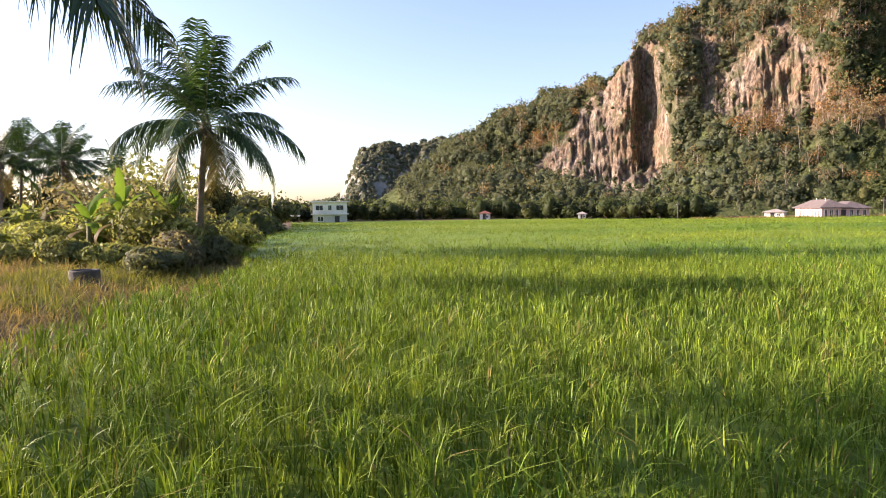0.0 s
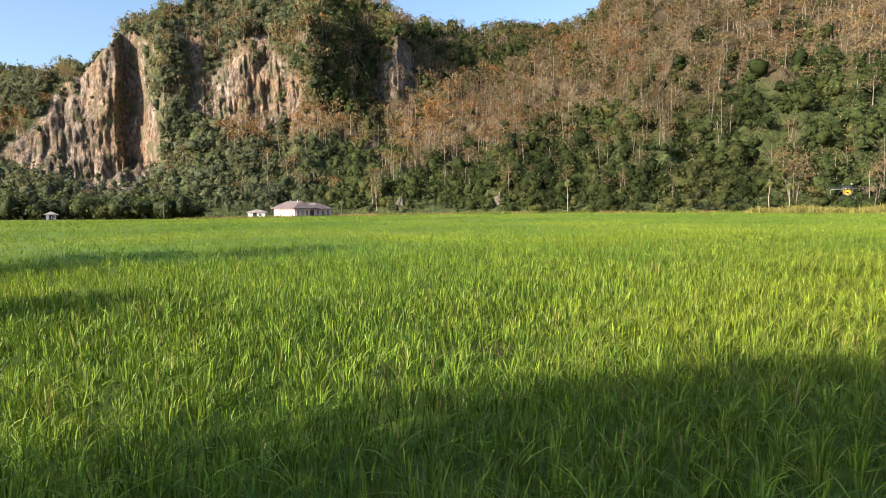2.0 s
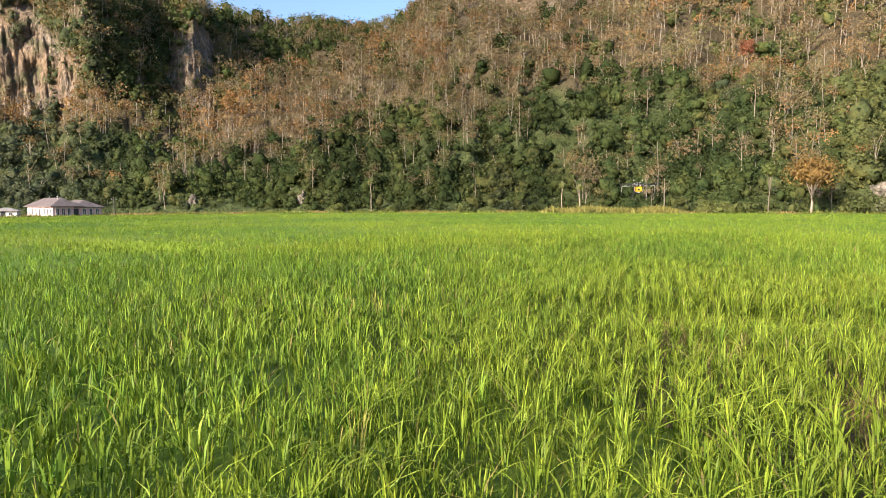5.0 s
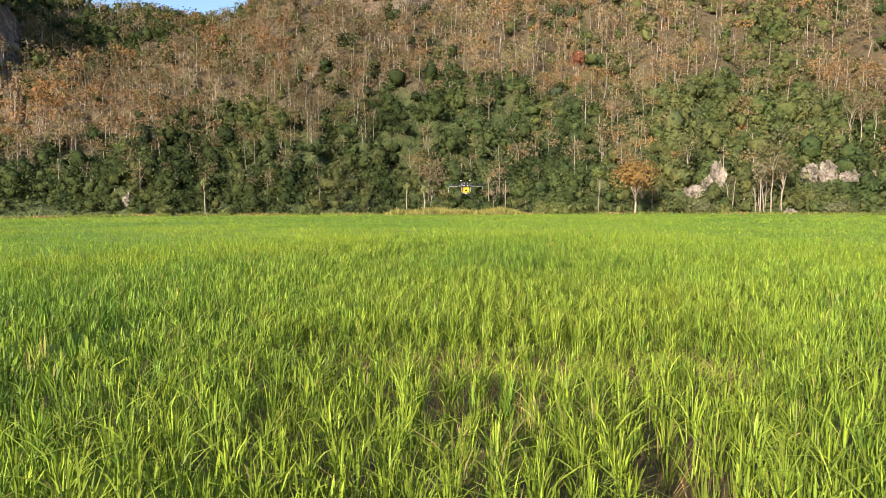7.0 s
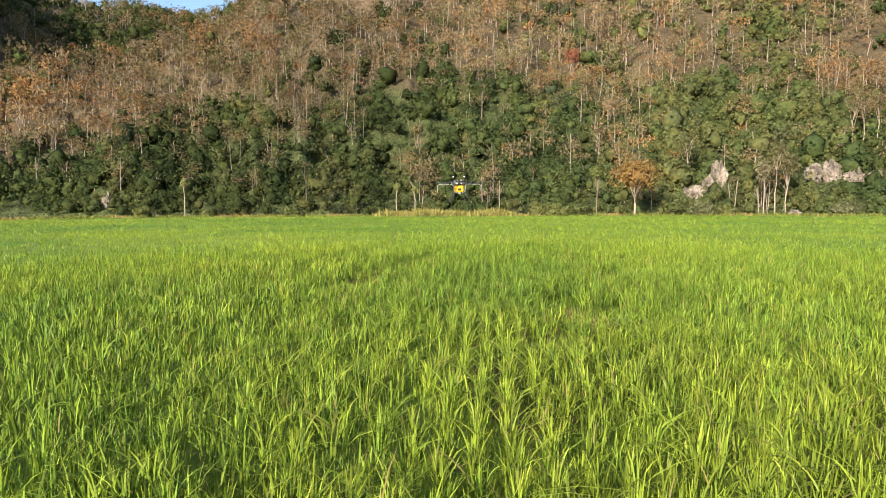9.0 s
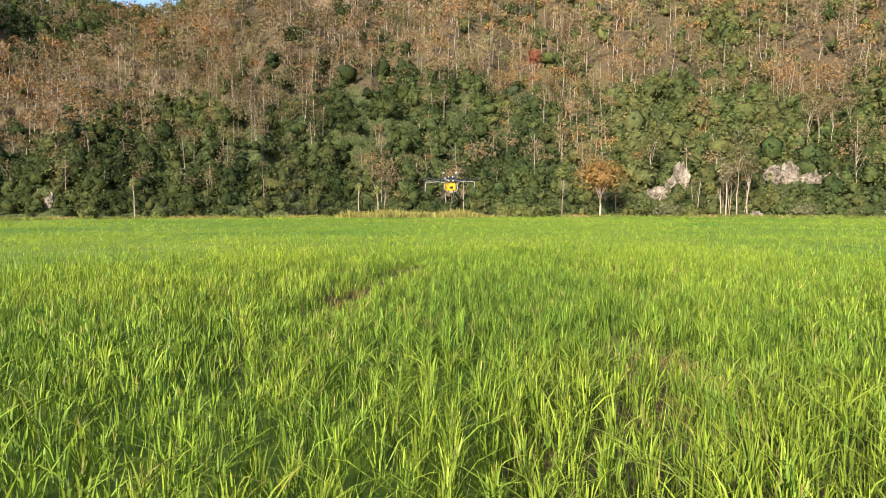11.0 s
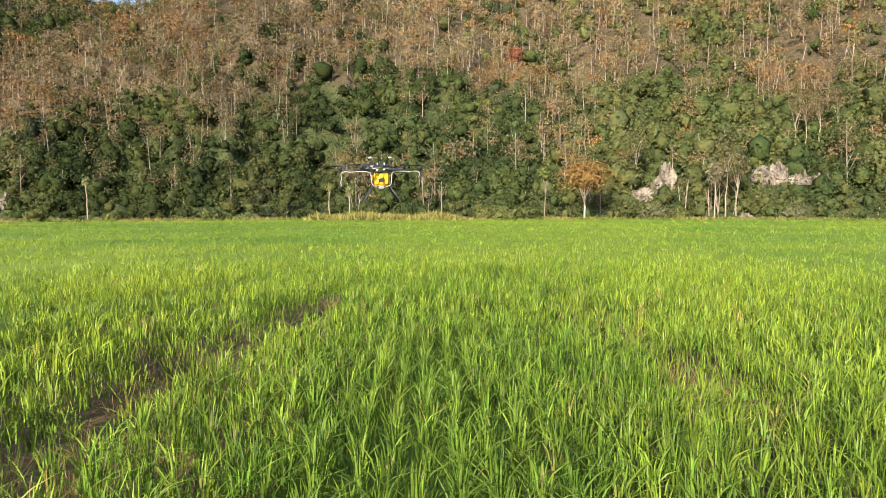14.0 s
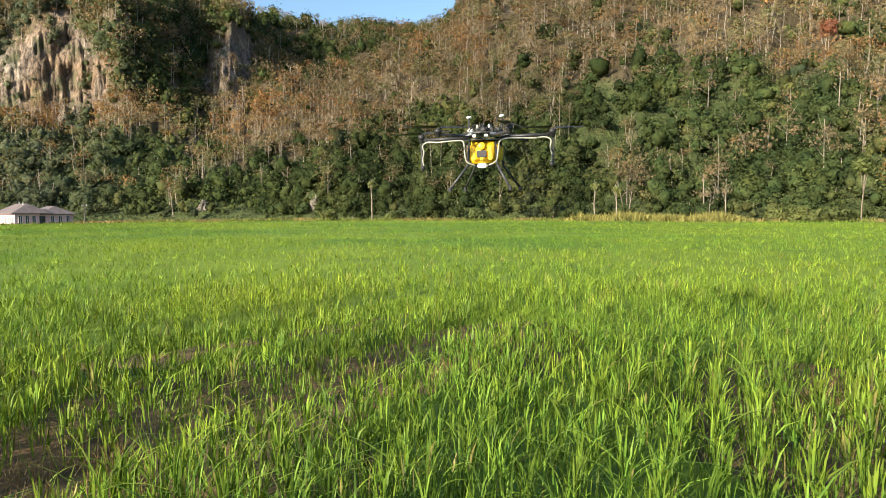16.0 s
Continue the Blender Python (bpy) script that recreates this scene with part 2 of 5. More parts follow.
def bearing(x, y):
    return np.degrees(np.arctan2(-np.asarray(x, float), np.asarray(y, float) - CENTRE_Y)), np.hypot(x, np.asarray(y, float) - CENTRE_Y)


def ground_z(x, y):
    """The plain: level round the walk, falling a little towards the houses in the west."""
    a, r = bearing(x, y)
    return 0.12 - 0.95 * step(40, 150, r) * step(30, 58, a) * (1 - step(120, 150, a)) + 0.25 * step(-2.5, -5.0, np.asarray(y, float) + 0 * r)


def field_reach(a):
    """How far the rice goes from the middle of the walk, by bearing."""
    return 112 + 23 * step(36, 50, a) + 36 * step(54, 85, a) + 6 * (value_noise(np.asarray(a) * 0.4, 0 * np.asarray(a), 3) - 0.5)


def in_rice(x, y):
    a, r = bearing(x, y)
    edge = np.interp(x, [-140, -62, -35, -16, -13.5, -8.6, -4, 40], [3.5, 1.6, -1.0, -1.2, -2.6, -3.2, -3.4, -3.4])
    return (r < field_reach(a)) & (y > edge + 0.5 * (value_noise(x * 0.7, y * 0.7, 5) - 0.5)) & (x > -150)


# ---- ground ----
def build_ground():
    g = np.r_[-3000, -1500, -700, -400, np.arange(-240, 241, 8), 400, 700, 1500, 3000].astype(float)
    fine = np.unique(np.r_[g, np.arange(-44, 20, 1.0)])
    xs, ys = fine, np.unique(np.r_[g, np.arange(-12, 60, 1.0)])
    x, y = np.meshgrid(xs, ys)
    z = ground_z(x, y) + np.where((abs(x) < 45) & (abs(y) < 62), 0.05 * (fbm(x * 1.1, y * 1.1, 11) - 0.5), 0)
    n, k = len(xs), len(ys)
    i = (np.arange(k - 1)[:, None] * n + np.arange(n - 1)[None]).ravel()
    me = mesh_from("ground", np.c_[x.ravel(), y.ravel(), z.ravel()], [np.c_[i, i + 1, i + 1 + n, i + n]], M_EARTH, smooth=True)
    tagged(new("ground", me), "flat muddy brown paddy ground between the hills", "ground", kind="structure")


build_ground()

# ---- mountains: profiles by bearing ----
# bearing, foot, top of the lower slope (distance, height), top of the steep part (distance, height), crest distance
PROFILE = [
    (84, 330, 450, 1, 475, 2, 525), (79, 290, 438, 12, 475, 25, 562), (76, 262, 438, 25, 475, 42, 575), (70, 250, 419, 25, 465, 70, 562), (66, 240, 398, 22, 438, 78, 550),
    (62.6, 228, 390, 20, 412, 88, 512), (61.2, 225, 392, 24, 408, 96, 512), (60.4, 222, 407, 28, 423, 102, 512), (59.5, 220, 399, 30, 419, 104, 525), (58.9, 219, 384, 29, 402, 96, 480), (58, 218, 352, 28, 372, 84, 430),
    (55.6, 214, 362, 44, 380, 90, 450), (51, 208, 342, 46, 358, 98, 430), (46.4, 205, 314, 40, 332, 86, 430), (44.0, 205, 322, 46, 352, 88, 430), (40.6, 195, 336, 52, 384, 92, 430),
    (38.8, 192, 326, 52, 372, 98, 430), (37.2, 190, 346, 56, 412, 96, 450), (35, 185, 300, 44, 440, 95, 600), (28, 165, 280, 48, 430, 94, 600), (22, 150, 270, 50, 400, 93, 600),
    (19, 146, 262, 54, 370, 116, 420), (10, 138, 250, 54, 360, 116, 430), (-5, 133, 240, 52, 350, 116, 430), (-18, 135, 230, 46, 350, 112, 430), (-35, 142, 235, 44, 360, 105, 440),
    (-75, 150, 245, 44, 360, 100, 440)]
CREST_A = [-75, -30, 0, 12, 18.5, 19.4, 20.4, 22, 24.4, 26, 28.6, 31, 33.2, 34.5, 36.2, 37.3, 38.7, 39.6, 42, 46, 50, 54.2, 56.1, 57.4, 59.0, 60.2, 60.7, 61.6, 64, 65.2, 66.2, 67, 68.3, 69.2, 70.2, 72, 74.2, 76, 79, 84]
CREST_E = [15, 19, 20.5, 20.5, 19.3, 17.4, 15.5, 14.8, 14.5, 14.5, 14.8, 14.5, 15.0, 14.9, 15.1, 14.8, 15.7, 16.4, 17.4, 17.9, 17.7, 16.4, 15.4, 15.0, 13.9, 13.4, 12.1, 10.7, 10.1, 9.8, 9.1, 9.7, 9.8, 8.4, 8.1, 7.7, 6.3, 5.6, 3.2, 0.3]
PR = np.array(PROFILE, float)[::-1]


def profile(a):
    foot, r1, z1, r2, z2, rc = (np.interp(a, PR[:, 0], PR[:, k]) for k in range(1, 7))
    zc = 2.2 + np.tan(np.radians(np.interp(a, CREST_A, CREST_E))) * rc
    return foot, r1, z1, r2, np.minimum(z2, zc - 8), rc, zc


# bare faces: heights, and the bearings of the face's two sides at those heights
FACES = [((8, 22, 50, 105), (64.6, 70.6, 67.2, 62.3), (60.1, 58.3, 58.2, 59.2), 1.0), ((40, 48, 64, 80, 94), (53.5, 56.0, 56.6, 53.0, 50.7), (48.5, 46.9, 47.1, 48.9, 49.8), 1.0),
         ((64, 86, 94, 110), (56.9, 56.6, 57.2, 57.2), (55.2, 53.6, 53.8, 55.4), 1.0), ((50, 60, 76, 98), (40.6, 41.4, 40.2, 38.8), (37.4, 36.4, 36.6, 37.0), 1.0),
         ((97, 106, 124), (16.5, 18, 16), (2.5, 1, 4), 0.55)]


def cliffness(a, z):
    """Where the mountain is bare rock."""
    a, z = np.asarray(a, float), np.asarray(z, float)
    jag = 1.5 * (fbm(a * 1.1, z * 0.09, 97, 3) - 0.5)
    c = np.zeros(np.broadcast(a, z).shape)
    for heights, left, right, weight in FACES:
        l, q = np.interp(z, heights, left), np.interp(z, heights, right)
        c = np.maximum(c, weight * step(0, 0.5, l - a + jag) * step(0, 0.5, a - q + jag) * step(heights[0] - 4, heights[0] + 2, z + 4 * jag) * step(heights[-1] + 3, heights[-1] - 2, z + 4 * jag))
    return c


def land(a, u):
    """The mountain's surface: bearing a, and u from 0 at the foot to 1 at the crest and 1.3 behind it."""
    bent = a + 1.5 * (fbm(u * 7, a * 0.35, 67, 3) - 0.5) * step(36, 41, a) * step(0.1, 0.3, u) * step(1.0, 0.85, u)
    foot, r1, z1, r2, z2, rc, zc = profile(bent)
    u = u + 0.10 * (fbm(a * 0.6, u * 2, 65, 4) - 0.5) * step(0.1, 0.3, u) * step(1.0, 0.85, u)
    k = [0, 0.4, 0.65, 1.0, 1.3]
    r = np.where(u < k[1], foot + (r1 - foot) * u / k[1], np.where(u < k[2], r1 + (r2 - r1) * (u - k[1]) / 0.25, np.where(u < 1, r2 + (rc - r2) * (u - k[2]) / 0.35, rc + (u - 1) * 500)))
    s1, s2, s3 = np.clip(u / 0.4, 0, 1), np.clip((u - 0.4) / 0.25, 0, 1), np.clip((u - 0.65) / 0.35, 0, 1)
    z = z1 * (0.35 * s1 + 0.65 * s1 ** 1.4) + (z2 - z1) * s2 + (zc - z2) * (1.25 * s3 - 0.25 * s3 ** 2) - (u > 1) * (u - 1) * 260
    c = cliffness(a, z)
    inside = step(0.0, 0.12, u) * step(1.0, 0.9, u)
    flutes = abs(fbm(a * 2.4, z * 0.07, 21, 4) - 0.5) * 2
    lumps = fbm(a * 0.28, r * 0.018, 31, 5) - 0.5
    r = r - inside * (lumps * 14 + (0.4 - flutes) * 2.2 * c)
    z = z + inside * (lumps * 9 + (fbm(a * 1.3, r * 0.05, 41, 4) - 0.5) * 7)
    r = r + c * 7 * (fbm(z * 0.12 + a * 0.5, a * 0.8, 51, 3) - 0.5)
    crag = np.clip(c + 0.25, 0, 1) * inside
    r = r + crag * 3.4 * (fbm(a * 5.5, z * 0.07, 55, 4) - 0.5) + c * 3 * (fbm(a * 11, z * 0.16, 59, 3) - 0.5)
    z = z + crag * 6 * (fbm(a * 1.7, u * 22, 57, 4) - 0.5)
    gully = step(0.58, 0.74, fbm(a * 0.18, u * 0.6, 61, 3)) * step(0.1, 0.4, u) * step(1.0, 0.8, u)
    z = z - gully * 6
    return r, z


def dry_line(a):
    """Height above which the woods are dry and brown."""
    return np.interp(a, [-40, -22, -12, 0, 12, 22, 30, 38, 46, 56, 75], [42, 38, 44, 41, 40, 36, 22, 18, 34, 40, 60])


def build_mountain():
    a = np.r_[np.arange(-75, 36, 0.3), np.arange(36, 70, 0.1), np.arange(70, 84.1, 0.3)]
    u = np.r_[np.linspace(0, 0.38, 26), np.linspace(0.395, 0.68, 44), np.linspace(0.7, 1.0, 24), 1.1, 1.3]
    A, U = np.meshgrid(a, u)
    r, z = land(A, U)
    z[0] = -2.0
    x, y = polar(A, r)
    n, k = len(a), len(u)
    i = (np.arange(k - 1)[:, None] * n + np.arange(n - 1)[None]).ravel()
    dry = step(-8, 8, z - dry_line(A) + 26 * (fbm(A * 0.35, U * 7, 101) - 0.5)) * step(58, 50, A)
    bare = np.c_[cliffness(A, z).ravel(), dry.ravel(), 0 * dry.ravel()]
    me = mesh_from("mountain", np.c_[x.ravel(), y.ravel(), z.ravel()], [np.c_[i, i + n, i + 1 + n, i + 1]], M_HILL, bare)
    tagged(new("mountain", me), "wooded limestone mountain with bare tan cliffs", "mountain", kind="structure")


def ridge(A, U):
    """The far karst ridge: distance and height by bearing and by the way up, 0 at its foot and 1 at its crest."""
    top = np.interp(A, [60, 72, 75, 77.9, 80.1, 81.3, 82.8, 83.8, 84.4, 85.2, 86, 89, 94, 100], [6.2, 5.8, 5.4, 5.2, 4.5, 5.1, 4.8, 4.4, 3.0, 1.9, 1.0, 0.5, 0.3, 0.2])
    r = 640 + U * 140 - 40 * (fbm(A * 0.5, U * 4, 71, 5) - 0.5)
    z = np.tan(np.radians(top)) * 780 * np.where(U > 1, 0.6, np.clip(1.5 * step(0, 0.9, U) - 0.5 * U ** 2, 0, None)) + 8 * (fbm(A * 1.6, U * 6, 75, 4) - 0.5) * (U > 0) * (top > 1)
    z = z + (10 * (fbm(A * 2.4, U * 9, 77, 5) - 0.5) + 7 * (fbm(A * 7, U * 26, 79, 3) - 0.5)) * step(0.02, 0.2, U) * step(0.6, 2.5, top)
    return r, z


def build_far_ridge():
    a = np.arange(60, 100.01, 0.12)
    u = np.r_[np.linspace(0, 1, 50), 1.2]
    A, U = np.meshgrid(a, u)
    r, z = ridge(A, U)
    x, y = polar(A, r)
    n, k = len(a), len(u)
    i = (np.arange(k - 1)[:, None] * n + np.arange(n - 1)[None]).ravel()
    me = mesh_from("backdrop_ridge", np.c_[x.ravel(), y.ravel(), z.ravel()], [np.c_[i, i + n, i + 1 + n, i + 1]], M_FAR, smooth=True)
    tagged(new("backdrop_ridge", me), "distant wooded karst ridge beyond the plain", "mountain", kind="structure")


def hill_z(x, y):
    """Height of the mountain's side, or of the plain, at a place."""
    a, r = bearing(np.array([x]), np.array([y]))
    u = np.linspace(0, 1, 400)
    rr, zz = land(np.full(400, a[0]), u)
    return max(float(np.interp(r[0], np.maximum.accumulate(rr), zz)) if r[0] > rr[0] else -9.0, float(ground_z(np.array([x]), np.array([y]))[0]))


build_mountain()
build_far_ridge()

# ---- foliage ----
def ball(level):
    """Points and triangles of a round ball."""
    bm = bmesh.new()
    bmesh.ops.create_icosphere(bm, subdivisions=level, radius=1.0)
    bm.verts.ensure_lookup_table()
    v, f = np.array([q.co[:] for q in bm.verts]), np.array([[q.index for q in w.verts] for w in bm.faces])
    bm.free()
    return v, f


def leaf_clouds(centres, radii, tints, count, leaf, seed, flat=1.0, core=True, blobs=5, long=1.0, spread=0.55, three=False, rough=0.4, even=0.22, shell=0.13, fill=0.8, ragged=0.15):
    """Crowns of small leaves: each crown is a few rounded clumps covered with leaf facets, over a core tinted darker
    for the shade inside.
    """
    r = np.random.default_rng(seed)
    n = len(centres)
    radii = np.asarray(radii, float).reshape(n, -1) * np.ones((1, 3))
    off = r.normal(size=(n, blobs, 3))
    off /= np.linalg.norm(off, axis=2, keepdims=True)
    off *= spread * r.uniform(0.5, 1.0, (n, blobs, 1))
    off[:, 0] *= 0.2
    size = r.uniform(0.42, 0.68, (n, blobs))
    which = r.integers(0, blobs, (n, count))
    d = r.normal(size=(n, count, 3))
    d[:, :, 2] += 0.25
    d /= np.linalg.norm(d, axis=2, keepdims=True)
    rows = np.arange(n)[:, None]
    p = off[rows, which] + d * size[rows, which][..., None] * r.uniform(0.95 - shell, 0.95 + shell, (n, count, 1))
    p = centres[:, None] + p * radii[:, None]
    nrm = d + r.normal(size=d.shape) * rough
    nrm[:, :, 2] += 0.2
    nrm /= np.linalg.norm(nrm, axis=2, keepdims=True)
    t = np.cross(nrm, r.normal(size=nrm.shape))
    t /= np.linalg.norm(t, axis=2, keepdims=True) + 1e-9
    b = np.cross(nrm, t)
    leaf = np.asarray(leaf, float)
    s = (leaf.reshape(-1, 1, 1) if leaf.ndim else leaf) * r.uniform(0.55, 1.3, (n, count, 1))
    t, b = t * s * long, b * s
    if three:
        v = np.stack([p - t - b * 0.5, p + t - b * 0.35, p + b * 1.05], 2).reshape(-1, 3)
    else:
        v = np.stack([p - t, p - b * 0.62 + t * 0.1, p + t, p + b * 0.62 + t * 0.1], 2).reshape(-1, 3)
    corners = 3 if three else 4
    quads = np.arange(len(v)).reshape(-1, corners)
    shade = r.uniform(1 - even, 1 + even, (n, count, 1)) * tints[:, None]
    tint = np.repeat(shade.reshape(-1, 3), corners, 0)
    tris = np.zeros((0, 3), int)
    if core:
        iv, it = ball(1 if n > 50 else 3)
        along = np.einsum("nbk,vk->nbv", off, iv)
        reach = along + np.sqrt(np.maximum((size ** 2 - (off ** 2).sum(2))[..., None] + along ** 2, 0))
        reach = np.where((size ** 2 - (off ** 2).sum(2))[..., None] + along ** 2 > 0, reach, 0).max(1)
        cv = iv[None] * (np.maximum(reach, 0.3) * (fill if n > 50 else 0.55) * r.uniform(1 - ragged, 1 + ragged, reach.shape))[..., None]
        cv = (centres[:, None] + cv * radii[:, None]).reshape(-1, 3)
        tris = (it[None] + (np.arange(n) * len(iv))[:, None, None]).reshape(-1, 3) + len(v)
        # the crown's inner shade is put into the core's tint
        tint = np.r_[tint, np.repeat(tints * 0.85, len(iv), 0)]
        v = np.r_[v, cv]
    return (v, np.zeros((0, 4), int), np.concatenate([quads, tris]), tint) if three else (v, quads, tris, tint)


def cloud_mesh(name, parts, material, smooth=False):
    vs, qs, ts, cs, base = [], [], [], [], 0
    for v, q, t, c in parts:
        vs.append(v), qs.append(q + base), ts.append(t + base), cs.append(c)
        base += len(v)
    return mesh_from(name, np.concatenate(vs), [np.concatenate(qs), np.concatenate(ts)], material, np.concatenate(cs), smooth)


GREENS = np.array([(0.046, 0.064, 0.025), (0.060, 0.082, 0.030), (0.080, 0.103, 0.037), (0.112, 0.124, 0.047), (0.056, 0.070, 0.038)])
BROWNS = np.array([(0.195, 0.150, 0.094), (0.215, 0.160, 0.094), (0.170, 0.154, 0.078), (0.235, 0.158, 0.088), (0.275, 0.160, 0.074), (0.140, 0.138, 0.068)])
# clearings in the woods round the limestone outcrops and the trees that stand alone: x, y, radius
CLEARINGS = [(40.8, 155.5, 3.4), (46.6, 158, 3.6), (55, 142, 3.5), (66, 157.5, 5.0), (70, 158.5, 5.4), (74.3, 158.5, 5.6), (78.6, 157.5, 5.2), (25.8, 138, 6.0), (-92, 170.5, 3.2), (-128, 170, 3.2), (-69, 150, 2.5), (27.4, 240, 4.5)]


def sticks(starts, ends, thick):
    """Three-sided tapered rods from starts to ends."""
    ring = [(math.cos(q), math.sin(q)) for q in (0.3, 2.4, 4.5)]
    w = np.asarray(thick)[:, None]
    v = np.stack([starts + w * np.array((c, q, 0)) for c, q in ring] + [ends + 0.4 * w * np.array((c, q, 0)) for c, q in ring], 1).reshape(-1, 3)
    b = (np.arange(len(starts)) * 6)[:, None]
    return v, np.concatenate([b + np.array(q) for q in ((0, 1, 4, 3), (1, 2, 5, 4), (2, 0, 3, 5))])


def grow_woods():
    """The woods of the mountain: green at the foot, dry, thin and brown higher up."""
    r = np.random.default_rng(17)
    n = 15800
    a = np.where(r.uniform(0, 1, n) < 0.68, r.uniform(-35, 40, n), r.uniform(40, 81, n))
    u = r.uniform(0.01, 1.03, n)
    u = np.where((r.uniform(0, 1, n) < 0.08) & (a < 64), r.uniform(0.002, 0.09, n), u)
    steep = (r.uniform(0, 1, n) < 0.3) & (a > 36) & (a < 72)
    u = np.where(steep, r.uniform(0.38, 0.72, n), u)
    rad, z = land(a, u)
    keep = r.uniform(0, 1, n) < np.interp(rad, [140, 300, 600], [0.8, 1.0, 1.0])
    bare = cliffness(a, z) * np.clip(3.2 * fbm(a * 0.9, u * 16, 91, 3) - 0.62, 0, 0.97)
    keep &= r.uniform(0, 1, n) > bare
    px, py = polar(a, rad)
    for cx, cy, cr in CLEARINGS:
        keep &= np.hypot(px - cx, py - cy) > cr
    a, u, rad, z = a[keep], u[keep], rad[keep], z[keep]
    n = len(a)
    x, y = polar(a, rad)
    dry = step(-7, 9, z - dry_line(a) + 26 * (fbm(a * 0.35, u * 7, 101) - 0.5))
    dry = dry * np.interp(a, [-40, -20, -10, 36, 40, 44, 58, 62, 75], [0.5, 0.55, 0.8, 0.85, 0.45, 0.18, 0.15, 0.35, 0.2])
    # fewer dry trees in the back valley: dark green stands in for cast shade
    dry = dry * (1 - 0.75 * step(390, 440, rad) * step(19.5, 22, a) * step(38, 36, a)) * (1 - 0.8 * step(0.56, 0.66, fbm(a * 0.55 + 31, u * 11, 115, 3)))
    dry = np.clip(dry + (0.06 * (u > 0.06) + 0.75 * step(0.60, 0.70, fbm(a * 0.4 + 9, u * 8, 111))) * (1 - 0.6 * step(40, 44, a)), 0, 1)
    dry = dry * (1 - 0.85 * step(0.72, 0.86, u) * step(40, 44, a)) * (1 - 0.5 * step(60, 66, a))
    warm = np.zeros(n)
    for pa, pz, wide in ((46.0, 37, 2.6), (37.5, 32, 3.4), (52, 35, 2.0), (-14, 44, 3.2), (-8.5, 38, 2.2), (-27, 36, 2.5), (67.5, 42, 3.4), (33, 40, 3.0)):
        warm = np.maximum(warm, step(1.4, 0.5, np.hypot((a - pa) / wide, (z - pz) / 8)))
        dry = np.maximum(dry, 0.9 * warm)
    is_dry = (r.uniform(0, 1, n) < dry)
    thin = is_dry & (r.uniform(0, 1, n) < 0.22)
    a, u, rad, z, x, y, is_dry, warm = (q[~thin] for q in (a, u, rad, z, x, y, is_dry, warm))
    n = len(a)
    hue = np.clip(fbm(a * 0.5, u * 9, 121, 3) * 7.5 - 1.4 + r.normal(size=n) * 0.5, 0, 4.99).astype(int)
    tint = np.where(is_dry[:, None], BROWNS[np.where(r.uniform(0, 1, n) < 0.2, r.integers(0, 6, n), np.where(a > 58, hue % 3, hue))], GREENS[hue])
    tint = np.where((is_dry & (r.uniform(0, 1, n) < 0.75 * warm))[:, None], np.array((0.235, 0.146, 0.074)), tint)
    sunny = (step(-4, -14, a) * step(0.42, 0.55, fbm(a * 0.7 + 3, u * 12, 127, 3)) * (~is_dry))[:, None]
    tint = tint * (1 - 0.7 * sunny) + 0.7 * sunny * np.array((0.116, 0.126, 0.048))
    tint = tint * r.uniform(0.82, 1.2, (n, 1))
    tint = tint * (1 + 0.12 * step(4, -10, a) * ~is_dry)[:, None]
    # tints darkened over these bearings to carry the shade on that flank
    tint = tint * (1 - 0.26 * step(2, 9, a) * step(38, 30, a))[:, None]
    # western greens mixed towards a pale grey-green, haze put into the tint
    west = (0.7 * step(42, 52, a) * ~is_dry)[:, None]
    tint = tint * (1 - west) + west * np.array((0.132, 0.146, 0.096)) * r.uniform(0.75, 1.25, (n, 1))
    size = r.uniform(1.7, 4.2, n) * np.interp(rad, [150, 260, 340, 600], [0.8, 1.05, 1.45, 1.6]) * np.where(u < 0.05, 0.6, 1)
    size = size * np.where((r.uniform(0, 1, n) < 0.12) & (rad < 235), 1.45, 1.0)
    low = ~is_dry & (r.uniform(0, 1, n) < 0.35)
    size = np.where(is_dry, size * 0.95, np.where(low, size * 0.65, size)) * (1 - 0.45 * cliffness(a, z))
    tall = size * np.where(is_dry, r.uniform(0.5, 1.0, n), np.where(low, 0.7, r.uniform(0.75, 1.3, n)))
    centre = np.c_[x, y, z + np.where(is_dry, tall * 0.9 + r.uniform(1.5, 6.5, n), tall * 0.7)]
    radii = np.c_[size, size, tall]
    near = rad < 235
    made = {}
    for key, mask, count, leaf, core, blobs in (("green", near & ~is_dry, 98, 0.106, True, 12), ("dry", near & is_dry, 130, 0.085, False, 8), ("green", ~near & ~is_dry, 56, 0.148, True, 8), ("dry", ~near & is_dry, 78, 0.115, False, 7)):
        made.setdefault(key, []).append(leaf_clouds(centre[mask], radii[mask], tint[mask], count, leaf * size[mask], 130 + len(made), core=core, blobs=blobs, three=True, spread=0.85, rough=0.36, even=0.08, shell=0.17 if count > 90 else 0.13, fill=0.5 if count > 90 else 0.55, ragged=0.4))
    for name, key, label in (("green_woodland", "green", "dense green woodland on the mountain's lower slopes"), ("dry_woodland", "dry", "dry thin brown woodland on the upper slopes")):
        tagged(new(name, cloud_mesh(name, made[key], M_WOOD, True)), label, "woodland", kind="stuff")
    # pale trunks and boughs, many on the dry trees and few among the green
    m = np.flatnonzero((is_dry & (r.uniform(0, 1, n) < 0.65)) | (r.uniform(0, 1, n) < 0.05))
    k = len(m)
    base = np.c_[x, y, z - 0.5][m]
    high = (centre[m, 2] - z[m] + tall[m] * 0.7) * r.uniform(0.9, 1.2, k)
    top = base + np.c_[r.normal(size=(k, 2)) * 0.55, high]
